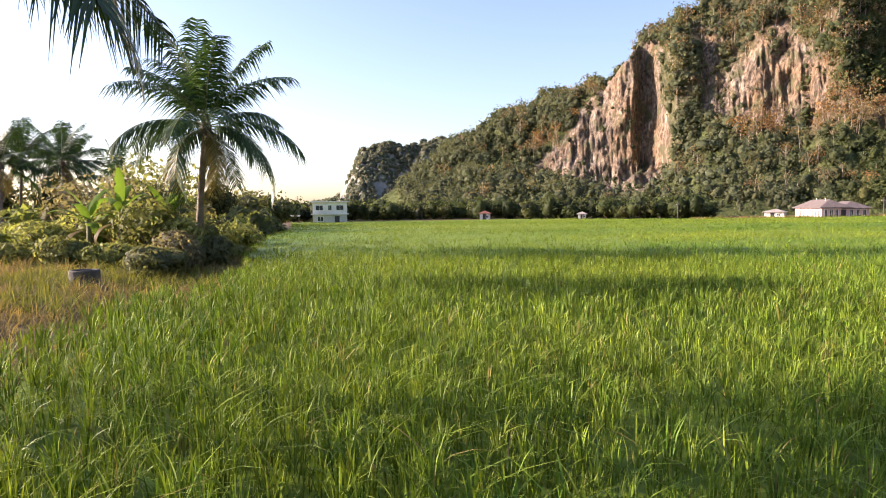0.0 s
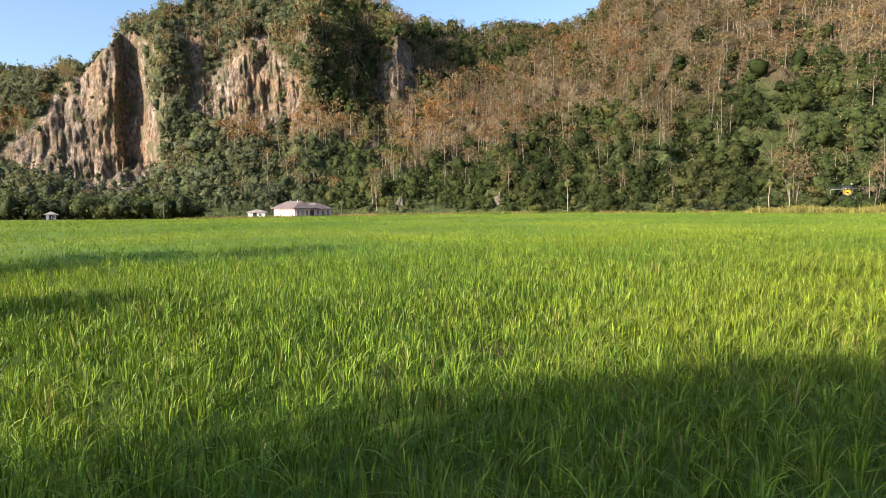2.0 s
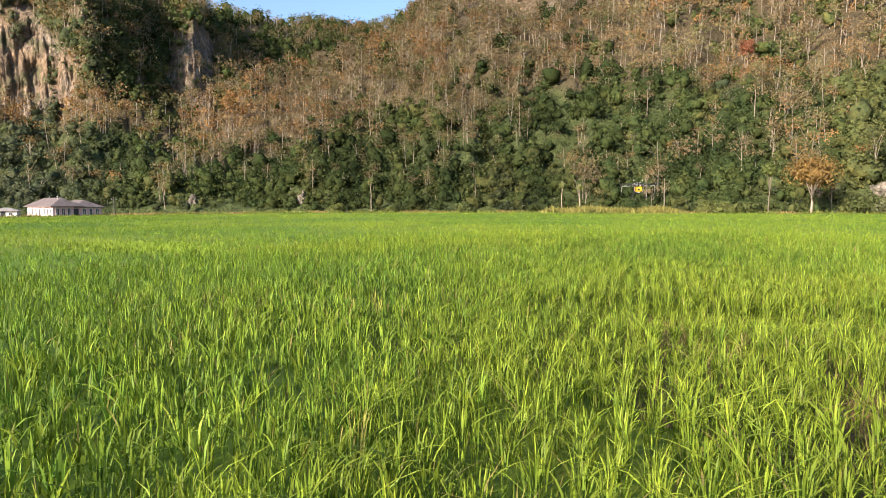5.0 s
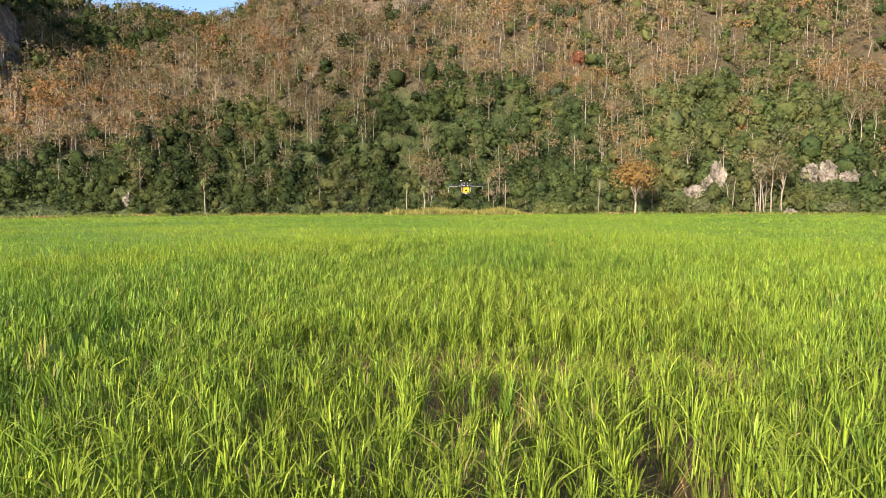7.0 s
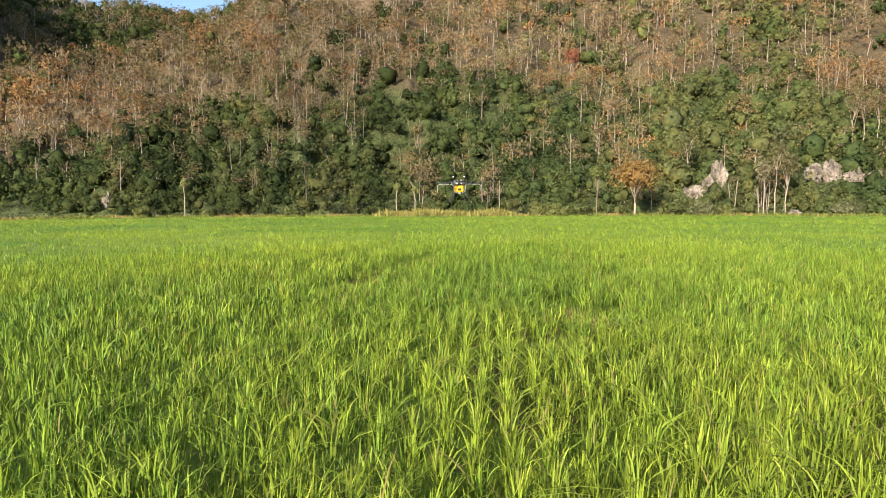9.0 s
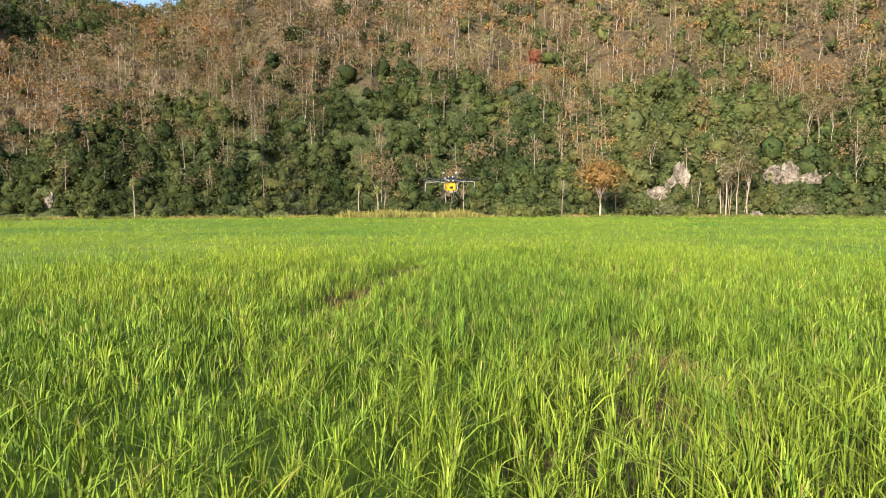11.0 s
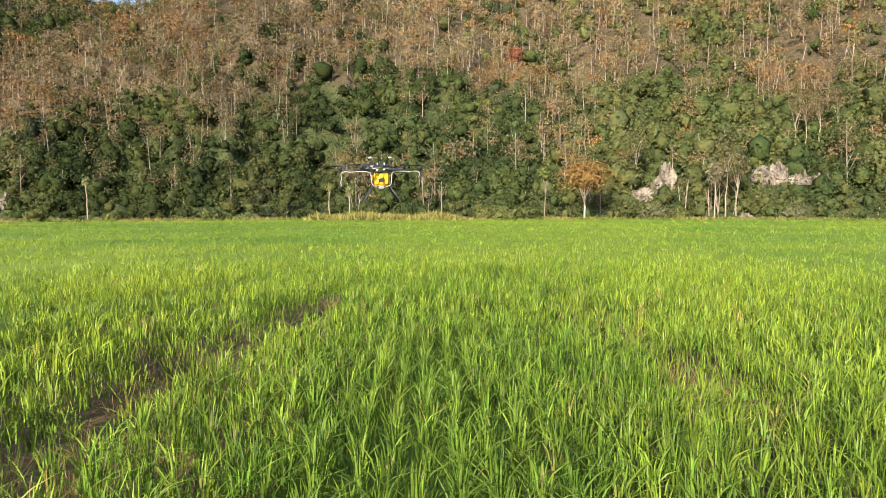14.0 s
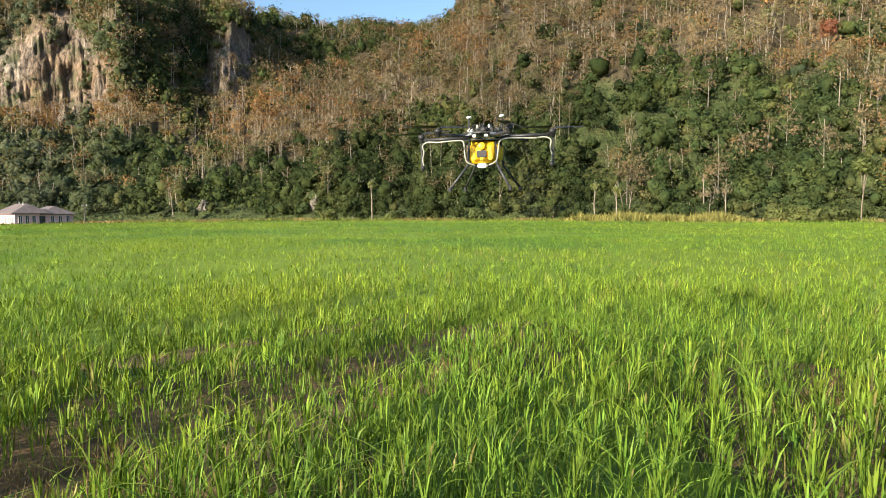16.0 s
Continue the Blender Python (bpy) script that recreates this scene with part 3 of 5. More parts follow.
    scale = np.interp(rad[m], [140, 300, 600], [0.7, 1.0, 1.6])
    starts, ends, thick = [base], [top], [r.uniform(0.14, 0.26, k) * scale]
    for j in range(3):
        f = r.uniform(0.3, 0.85, (k, 1))
        s = base + (top - base) * f
        q = r.uniform(0, 6.283, k)
        out = size[m] * r.uniform(0.5, 1.05, k)
        e = s + np.c_[np.cos(q) * out, np.sin(q) * out, high * r.uniform(0.18, 0.42, k)]
        starts.append(s), ends.append(e), thick.append(0.075 * scale)
    v, f = sticks(np.concatenate(starts), np.concatenate(ends), np.concatenate(thick))
    tagged(new("bare_trunks", mesh_from("bare_trunks", v, [f], M_BARK)), "pale bare trunks and boughs of the dry hillside trees", "tree trunks", kind="stuff")


grow_woods()


def ridge_woods():
    """Trees over the far karst ridge."""
    r = np.random.default_rng(23)
    n = 5200
    a, u = r.uniform(72, 88, n), r.uniform(0.05, 1.0, n)
    rad, z = ridge(a, u)
    x, y = polar(a, rad)
    size = r.uniform(2.4, 5.0, n)
    keep = (z > 4) & (fbm(a * 1.3, u * 6, 81, 3) < 0.58)
    x, y, z, size = x[keep], y[keep], z[keep], size[keep]
    n = len(x)
    # pale tints: the haze over the ridge is painted into the leaves
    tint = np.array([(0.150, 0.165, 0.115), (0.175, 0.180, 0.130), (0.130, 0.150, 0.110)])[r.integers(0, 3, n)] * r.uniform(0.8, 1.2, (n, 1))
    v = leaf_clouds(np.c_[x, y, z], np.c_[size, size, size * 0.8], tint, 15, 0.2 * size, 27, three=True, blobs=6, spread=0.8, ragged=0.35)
    tagged(new("ridge_woodland", cloud_mesh("ridge_woodland", [v], M_WOOD, True)), "woodland over the distant karst ridge, its green paled for haze", "woodland", kind="stuff")


ridge_woods()


def far_woods():
    """A belt of trees along the western edge of the rice."""
    r = np.random.default_rng(19)
    n = 420
    a = r.uniform(57, 96, n)
    rad = field_reach(a) + r.uniform(14, 60, n) + 12 * step(90, 80, a)
    x, y = polar(a, rad)
    size = r.uniform(1.8, 3.6, n)
    # tints raised so that the belt's colour carries some haze
    tint = GREENS[r.integers(0, 5, n)] * r.uniform(0.8, 1.3, (n, 1))
    v = leaf_clouds(np.c_[x, y, ground_z(x, y) + size * 0.9], np.c_[size, size, size * r.uniform(0.9, 1.5, n)], tint, 150, 0.42, 29, three=True)
    tagged(new("tree_belt", cloud_mesh("tree_belt", [v], M_LEAF)), "dark green belt of trees along the far edge of the rice", "trees", kind="stuff")


far_woods()


# ---- rice ----
def blades(x, y, z, per, height, width, segments, seed, tone, splay=0.3, spread=0.07, low=0.68, even=0.72, lowest=0.0, nodding=0.0, straw=0.0, mottle=0.2):
    """Tufts of long narrow leaves that rise and nod: per leaves at each of the places x, y, z."""
    r = np.random.default_rng(seed)
    n = len(x)
    k = n * per
    x, y, z, height, tone = (np.repeat(q, per, 0) for q in (x, y, z, height, tone))
    turn, lean = r.uniform(0, 2 * np.pi, k), np.abs(r.normal(size=k)) * splay + 0.03
    lean = np.where(r.uniform(0, 1, k) < nodding, lean + r.uniform(0.3, 0.8, k), lean)
    wind = np.array((0.03, 0.02))
    out = np.c_[np.cos(turn), np.sin(turn)]
    bx, by = x + out[:, 0] * spread * r.uniform(0.1, 1, k), y + out[:, 1] * spread * r.uniform(0.1, 1, k)
    whole = height * r.uniform(even, 1.06, k)
    foot = whole * r.uniform(lowest, low, k)
    z, h = z + foot, whole - foot
    face = turn + np.pi / 2 + r.normal(size=k) * 0.7
    side = np.c_[np.cos(face), np.sin(face), 0 * face] * (width * r.uniform(0.7, 1.25, k))[:, None]
    verts = []
    for j in range(segments + 1):
        s = j / segments
        reach = (lean * s + lean * 1.1 * s ** 3)[:, None] * out * h[:, None] + wind * (s ** 2 * h)[:, None]
        up = h * (s - 0.28 * np.minimum(lean, 1.0) * s ** 3)
        c = np.c_[bx + reach[:, 0], by + reach[:, 1], z + up]
        w = {3: (0.7, 1.0, 0.85, 0.0), 2: (0.75, 1.0, 0.0), 1: (1.0, 0.0)}[segments][j]
        if j < segments:
            verts += [c - side * w, c + side * w]
        else:
            verts += [c]
    v = np.stack(verts, 1)
    m = v.shape[1]
    b = (np.arange(k) * m)[:, None]
    quads = np.concatenate([np.zeros((0, 4), int)] + [b + np.array((2 * j, 2 * j + 1, 2 * j + 3, 2 * j + 2)) for j in range(segments - 1)])
    tris = b + np.array((2 * segments - 2, 2 * segments - 1, 2 * segments))
    c = np.where(r.uniform(0, 1, (k, 1)) < straw, np.array((0.21, 0.18, 0.065)), tone) * r.uniform(1 - mottle, 1 + mottle, (k, 1))
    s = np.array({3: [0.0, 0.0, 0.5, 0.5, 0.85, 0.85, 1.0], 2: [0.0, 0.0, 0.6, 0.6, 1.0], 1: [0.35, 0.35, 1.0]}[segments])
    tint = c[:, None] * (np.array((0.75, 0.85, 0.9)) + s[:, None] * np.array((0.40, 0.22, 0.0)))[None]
    return v.reshape(-1, 3), quads, tris, tint.reshape(-1, 3)


# bare and thin patches in the crop: x, y, radius along x, radius along y, how bare
PATCHES = [(-0.5, 20.2, 2.0, 1.0, 0.65), (-2.0, 20.2, 0.5, 0.5, 0.8), (2.1, 20.2, 0.5, 1.1, 0.7), (3.8, 22.9, 0.4, 0.8, 0.6), (0.7, 30.0, 0.38, 0.9, 1.0), (1.1, 28.5, 0.50, 1.1, 1.0), (0.2, 26.2, 0.3, 0.6, 0.6),
           (2.3, 34.3, 0.4, 1.2, 0.95), (2.5, 37.8, 0.3, 0.9, 0.9), (-3.3, 35.2, 0.75, 1.0, 0.95), (-3.4, 32.2, 0.5, 1.2, 0.9), (-4.1, 37.6, 0.4, 1.0, 0.6), (-2.3, 41.4, 0.4, 1.0, 0.9), (1.7, 39.8, 0.3, 0.9, 0.9), (-18.4, 29.6, 1.5, 0.8, 1.0), (-4.7, 11.1, 1.0, 0.7, 0.3), (0.9, 17.0, 0.25, 0.8, 1.0), (-0.4, 17.9, 0.3, 0.5, 0.6)]
TRACKS = [[(-27, 36), (-18.9, 45.3), (-15.4, 50.9), (-14, 53.2)], [(-16.5, 58.5), (-14.6, 62.2), (-12.5, 71.5), (-9.8, 73.4)], [(-11, 72), (-7.3, 69.8), (-2, 70)], [(-30, 60), (-14, 66), (4, 82), (30, 90)], [(-3.5, 31), (-3.2, 36), (-2.6, 39.5), (-2.0, 42.5)], [(-7.6, 36.5), (-6.4, 38.6), (-5.4, 41), (-4.6, 44)]]


def thinness(x, y):
    """0 in full crop, 1 in a bare patch."""
    worst = np.zeros_like(x)
    for px, py, rx, ry, bareness in PATCHES:
        d = np.hypot((x - px) / rx, (y - py) / ry) + 0.7 * (fbm(x * 2.2, y * 2.2, 141, 3) - 0.5)
        worst = np.maximum(worst, bareness * step(1.3, 0.7, d))
    for line in TRACKS:
        for (x0, y0), (x1, y1) in zip(line, line[1:]):
            l2 = (x1 - x0) ** 2 + (y1 - y0) ** 2
            s = np.clip(((x - x0) * (x1 - x0) + (y - y0) * (y1 - y0)) / l2, 0, 1)
            d = np.hypot(x - x0 - s * (x1 - x0), y - y0 - s * (y1 - y0)) + 0.5 * (value_noise(x * 0.8, y * 0.8, 151) - 0.5)
            worst = np.maximum(worst, 0.85 * step(0.55 + 0.5 * step(44, 48, y), 0.25, d))
    return worst


def plant_rice():
    r = np.random.default_rng(37)
    made = []
    # zone: nearest and farthest distance from the walk's line, gap across and along the rows, leaves in a tuft, leaf width, joints in a leaf, nodding leaves, stalks
    for k, (d0, d1, gap, row, per, width, joints, nodders, stalks) in enumerate(((0, 3.4, 0.225, 0.138, 20, 0.0056, 2, 3, 8), (3.4, 8, 0.245, 0.158, 15, 0.0074, 2, 1, 5), (8, 14, 0.26, 0.21, 18, 0.0082, 1, 0, 3), (14, 36, 0.38, 0.34, 10, 0.0135, 1, 0, 0), (36, 75, 0.70, 0.64, 8, 0.024, 1, 0, 0), (75, 190, 1.3, 1.2, 8, 0.044, 1, 0, 0))):
        lo_x, hi_x, lo_y, hi_y = max(-150, -3.5 - d1 / 0.72), min(100, d1), -4, min(135, 33 + d1)
        gx, gy = np.meshgrid(np.arange(lo_x, hi_x, gap), np.arange(lo_y, hi_y, row))
        x, y = (gx + (r.uniform(-1, 1, gx.shape) * (0.22 if k < 2 else 0.45) + 1.2 * (fbm(gx * 0.3, gy * 0.3, 167, 2) - 0.5)) * gap).ravel(), (gy + r.uniform(-0.45, 0.45, gy.shape) * row).ravel()
        d = np.minimum(np.hypot(x, y - np.clip(y, 0, 33)), 0.72 * np.hypot(x + 3.5, y - 2.0))
        a, far = bearing(x, y)
        seen = ~((x > 4 + 0.9 * np.maximum(y - 6, 0)) | ((y < 0.0) & (x > -2)))
        ok = (d >= d0) & (d < d1) & in_rice(x, y) & seen
        x, y, ok_d = x[ok], y[ok], ok
        thin = thinness(x, y)
        low = np.where(thin > 0, 1 - 0.5 * thin, 1)
        ok = r.uniform(0, 1, len(x)) > np.maximum(thin * 0.93, 0.04 + 0.22 * step(0.36, 0.22, value_noise(x * 2.3 + 4, y * 1.6, 177)) + 0.30 * step(0.46, 0.36, value_noise(x * 3.4, y * 3.4, 178)) * step(9, 3, y) if k < 3 else 0.0)
        x, y, low = x[ok], y[ok], low[ok]
        patchy = fbm(x * 0.22, y * 0.22, 161, 3)
        h = (0.66 + 0.12 * (patchy - 0.5) + 0.13 * (value_noise(x * 2.6, y * 2.6, 171) - 0.5) + 0.04 * r.normal(size=len(x))) * low
        h = h * np.where(r.uniform(0, 1, len(x)) < 0.45 * step(0.42, 0.3, value_noise(x * 1.7 + 9, y * 1.3, 173)) * step(16, 10, d[ok_d][ok]), 0.5, 1.0)
        mix = np.clip(fbm(x * 0.13 + 5, y * 0.13, 181, 4) * 1.7 - 0.35 + r.normal(size=len(x)) * 0.22, 0, 1)[:, None]
        tone = (np.array((0.074, 0.150, 0.030)) * (1 - mix) + np.array((0.143, 0.208, 0.035)) * mix) * np.array((1.38, 1.24, 0.82) if k < 2 else (1.40, 1.27, 0.80) if k == 2 else (1.42, 1.30, 0.80))
        pale = (r.uniform(0, 1, len(x)) < 0.01)[:, None]
        tone = np.where(pale, np.array((0.24, 0.23, 0.065)), tone) * r.uniform(0.7, 1.25, (len(x), 1))
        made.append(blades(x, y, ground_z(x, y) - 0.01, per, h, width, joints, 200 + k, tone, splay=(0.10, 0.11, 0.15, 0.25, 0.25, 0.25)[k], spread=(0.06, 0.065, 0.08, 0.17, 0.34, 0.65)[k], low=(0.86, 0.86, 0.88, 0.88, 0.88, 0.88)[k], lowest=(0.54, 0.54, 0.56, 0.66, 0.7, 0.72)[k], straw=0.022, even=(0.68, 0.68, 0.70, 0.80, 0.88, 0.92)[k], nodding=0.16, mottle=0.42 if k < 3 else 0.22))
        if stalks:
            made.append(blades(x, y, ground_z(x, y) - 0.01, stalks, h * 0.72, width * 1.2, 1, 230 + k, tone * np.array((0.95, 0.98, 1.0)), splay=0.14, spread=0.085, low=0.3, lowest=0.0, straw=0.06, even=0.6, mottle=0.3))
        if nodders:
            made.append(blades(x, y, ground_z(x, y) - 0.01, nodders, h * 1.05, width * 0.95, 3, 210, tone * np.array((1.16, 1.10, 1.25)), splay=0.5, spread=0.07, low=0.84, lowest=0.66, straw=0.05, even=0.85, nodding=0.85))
    # the closed canopy of leaves that the farther tips stand on, down to the low leaves between the tufts beside the walk
    gx, gy = np.meshgrid(np.r_[np.arange(-150, -12, 1.0), np.arange(-12, 8, 0.3), np.arange(8, 111, 1.0)], np.r_[np.arange(-4, 46, 0.3), np.arange(46, 136, 1.0)])
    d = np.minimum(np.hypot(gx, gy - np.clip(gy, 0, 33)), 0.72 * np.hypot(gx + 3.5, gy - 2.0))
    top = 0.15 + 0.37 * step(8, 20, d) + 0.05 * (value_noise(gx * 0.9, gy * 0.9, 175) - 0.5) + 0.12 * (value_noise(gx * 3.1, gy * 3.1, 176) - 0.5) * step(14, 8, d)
    bare = thinness(gx, gy)
    for px, py, rx, ry, bareness in PATCHES:
        bare = np.maximum(bare, bareness * step(2.4, 1.7, np.hypot((gx - px) / (rx + 0.25), (gy - py) / (ry + 0.25))) * (bareness > 0.5))
    z = ground_z(gx, gy) + top * (1 - 0.8 * bare) - 0.5 * step(0.05, 0.6, bare) * step(14, 10, d)
    mix = np.clip(fbm(gx * 0.13 + 5, gy * 0.13, 181, 4) * 1.7 - 0.35, 0, 1)[..., None]
    # last factor darkens the sheet beside the walk, painting shade between the tufts
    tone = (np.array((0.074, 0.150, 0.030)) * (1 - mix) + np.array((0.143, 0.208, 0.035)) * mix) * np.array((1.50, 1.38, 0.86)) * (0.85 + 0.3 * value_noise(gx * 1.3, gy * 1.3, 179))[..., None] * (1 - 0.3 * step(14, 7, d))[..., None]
    whole = in_rice(gx, gy)
    i = (np.arange(gx.shape[0] - 1)[:, None] * gx.shape[1] + np.arange(gx.shape[1] - 1)[None]).ravel()
    w = gx.shape[1]
    quads = np.c_[i, i + 1, i + 1 + w, i + w]
    quads = quads[whole.ravel()[quads].all(1)]
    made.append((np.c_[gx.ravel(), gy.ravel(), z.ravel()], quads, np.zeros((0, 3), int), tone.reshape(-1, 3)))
    # withered stubble where the crop has died back
    for px, py, rx, ry, bareness in PATCHES:
        if bareness < 0.62:
            continue
        n = int(48 * rx * ry * 3.14)
        q, f = r.uniform(0, 6.283, n), np.sqrt(r.uniform(0, 1.4, n))
        x, y = px + rx * f * np.cos(q), py + ry * f * np.sin(q)
        tone = np.array((0.27, 0.19, 0.09)) * r.uniform(0.6, 1.25, (n, 1))
        made.append(blades(x, y, ground_z(x, y) - 0.01, 9, r.uniform(0.10, 0.38, n), 0.0045, 1, 240, tone, splay=0.4, spread=0.08, low=0.2, lowest=0.0, mottle=0.35))
    # the part of the field that lies beside and behind the walk
    gx, gy = np.meshgrid(np.arange(-2, 110, 0.85), np.arange(-3.4, 130, 0.7))
    x, y = (gx + r.uniform(-0.4, 0.4, gx.shape)).ravel(), (gy + r.uniform(-0.35, 0.35, gy.shape)).ravel()
    ok = ((x > 4 + 0.9 * np.maximum(y - 6, 0)) | ((y < 0.0) & (x > -2))) & in_rice(x, y)
    x, y = x[ok], y[ok]
    tone = np.array((0.14, 0.225, 0.03)) * r.uniform(0.7, 1.25, (len(x), 1))
    made.append(blades(x, y, ground_z(x, y) - 0.01, 4, 0.62 + 0 * x, 0.09, 1, 220, tone, splay=0.3, spread=0.35, low=0.7, lowest=0.1))
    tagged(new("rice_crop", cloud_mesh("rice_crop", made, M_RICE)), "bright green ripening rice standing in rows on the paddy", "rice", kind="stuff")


plant_rice()


def edge_grass():
    """Dry grass: the bank where the walk begins, and the bund at the field's far edge."""
    r = np.random.default_rng(43)
    made = []
    x, y = r.uniform(-36, 4, 9600), r.uniform(-13, 0, 9600)
    ok = ~in_rice(x, y)
    x, y = x[ok], y[ok]
    wild = fbm(x * 0.25, y * 0.25, 191, 3)[:, None]
    tone = np.where(wild < 0.5, np.array((0.30, 0.232, 0.115)), np.array((0.19, 0.20, 0.055))) * r.uniform(0.75, 1.25, (len(x), 1))
    made.append(blades(x, y, ground_z(x, y), 6, 0.26 + 0.35 * r.uniform(0, 1, len(x)) ** 3, 0.009, 2, 47, tone, 0.5, 0.12, 0.1))
    a = r.uniform(-40, 60, 7000)
    rad = field_reach(a) + r.uniform(-1, 16, 7000)
    x, y = polar(a, rad)
    tone = np.where((fbm(a * 0.6, rad * 0.05, 193) < 0.42)[:, None], np.array((0.27, 0.215, 0.095)), np.array((0.16, 0.185, 0.05))) * r.uniform(0.7, 1.2, (len(a), 1))
    made.append(blades(x, y, ground_z(x, y), 3, r.uniform(0.5, 1.15, len(a)), 0.09, 2, 49, tone, 0.45, 0.5, 0.2))
    tagged(new("dry_grass", cloud_mesh("dry_grass", made, M_STRAW)), "tan dry grass on the banks round the rice", "grass", kind="stuff")
    x, y = r.uniform(-21, 7, 2600), r.uniform(122, 131, 2600)
    tone = np.array((0.25, 0.235, 0.085)) * r.uniform(0.7, 1.25, (2600, 1))
    reeds = blades(x, y, 0 * x, 5, r.uniform(0.8, 2.0, 2600) * (0.55 + 0.9 * fbm(x * 0.35, y * 0.2, 197, 3)) * step(-21, -17, x) * step(7, 2, x), 0.07, 2, 51, tone, 0.25, 0.3, 0.3)
    tagged(new("reeds", cloud_mesh("reeds", [reeds], M_STRAW)), "stand of yellow reeds at the foot of the wooded hill", "reeds", kind="stuff")


edge_grass()


def bank_scrub():
    """Weedy shrubs and small trees over the bank and the waste land south-west of the rice."""
    r = np.random.default_rng(53)
    n = 900
    x, y = r.uniform(-125, -27, n), r.uniform(-75, 3, n)
    ok = ~in_rice(x, y + 2.0) & (r.uniform(0, 1, n) < np.interp(-x, [27, 50, 125], [0.9, 0.8, 0.6])) & (np.hypot(x + 27, y + 2.7) > 2.5) & ~((x > -34) & (y > -4.5) & (y < -1))
    x, y = x[ok], y[ok]
    n = len(x)
    far = np.interp(-x, [27, 60, 120], [0.55, 1.0, 1.9])
    size = r.uniform(0.9, 1.9, n) * far
    tall = size * r.uniform(0.55, 1.25, n)
    tint = np.array([(0.20, 0.235, 0.07), (0.15, 0.175, 0.06), (0.11, 0.13, 0.055), (0.22, 0.20, 0.09)])[r.integers(0, 4, n)] * r.uniform(0.8, 1.2, (n, 1))
    v = leaf_clouds(np.c_[x, y, ground_z(x, y) + tall * 0.75], np.c_[size, size, tall], tint, 150, np.interp(-x, [27, 60, 120], [0.17, 0.28, 0.46]), 59, three=True, long=1.4, spread=0.75)
    tagged(new("bank_scrub", cloud_mesh("bank_scrub", [v], M_LEAF)), "yellow-green weedy scrub over the bank and waste land", "scrub", kind="stuff")


bank_scrub()

# ---- palms ----
def frond_mesh(length, rise, droop, seed, tone, pairs=66):
    """One palm frond, its root at the origin, reaching out along +x: an arched rib with hanging leaflets."""
    r = np.random.default_rng(seed)
    s = np.linspace(0, 1, 15)
    angle = radians(rise) - radians(droop) * s ** 1.35
    seg = length / 14
    px = np.r_[0, np.cumsum(np.cos(angle[:-1]) * seg)]
    pz = np.r_[0, np.cumsum(np.sin(angle[:-1]) * seg)]
    bend = r.normal() * 0.15 * length * s ** 2
    rib = np.c_[px, bend, pz]
    vs, quads, tris, tint = [], [], [], []
    for k in range(15):
        w = 0.045 * (1 - 0.85 * s[k])
        vs += [rib[k] + (0, -w, 0), rib[k] + (0, w, 0), rib[k] + (0, 0, -w)]
        tint += [np.array((0.16, 0.17, 0.06))] * 3
        if k:
            b = 3 * k
            quads += [(b - 3, b - 2, b + 1, b), (b - 2, b - 1, b + 2, b + 1), (b - 1, b - 3, b, b + 2)]
    for k in range(pairs):
        f = 0.14 + 0.86 * (k + r.uniform(-0.3, 0.3)) / pairs
        f = min(max(f, 0.1), 1.0)
        at = np.array([np.interp(f, s, rib[:, j]) for j in range(3)])
        a = np.interp(f, s, angle)
        ahead = np.array((math.cos(a), 0, math.sin(a)))
        up = np.array((-math.sin(a), 0, math.cos(a)))
        long = length * 0.27 * (0.35 + 0.65 * math.sin(math.pi * min(f * 0.82 + 0.12, 1))) * r.uniform(0.8, 1.15)
        for sgn in (-1, 1):
            hang = r.uniform(0.4, 1.15)
            d = ahead * r.uniform(0.55, 0.85) + np.array((0, sgn * 0.85, 0)) - np.array((0, 0, 1)) * hang * 0.6 + up * 0.12
            d /= np.linalg.norm(d)
            mid = at + d * long * 0.5
            tip = at + d * long - np.array((0, 0, long * (0.16 + 0.3 * hang)))
            w = ahead * 0.033 * length / 4
            b = len(vs)
            vs += [at - w * 0.6, at + w * 0.6, mid - w, mid + w, tip]
            quads.append((b, b + 1, b + 3, b + 2)), tris.append((b + 2, b + 3, b + 4))
            tint += [np.array(tone) * r.uniform(0.8, 1.2)] * 5
    return mesh_from("frond", np.array(vs), [np.array(quads), np.array(tris)], M_FROND, np.array(tint))


PALM_GREEN, PALM_OLD = (0.036, 0.074, 0.022), (0.17, 0.135, 0.05)


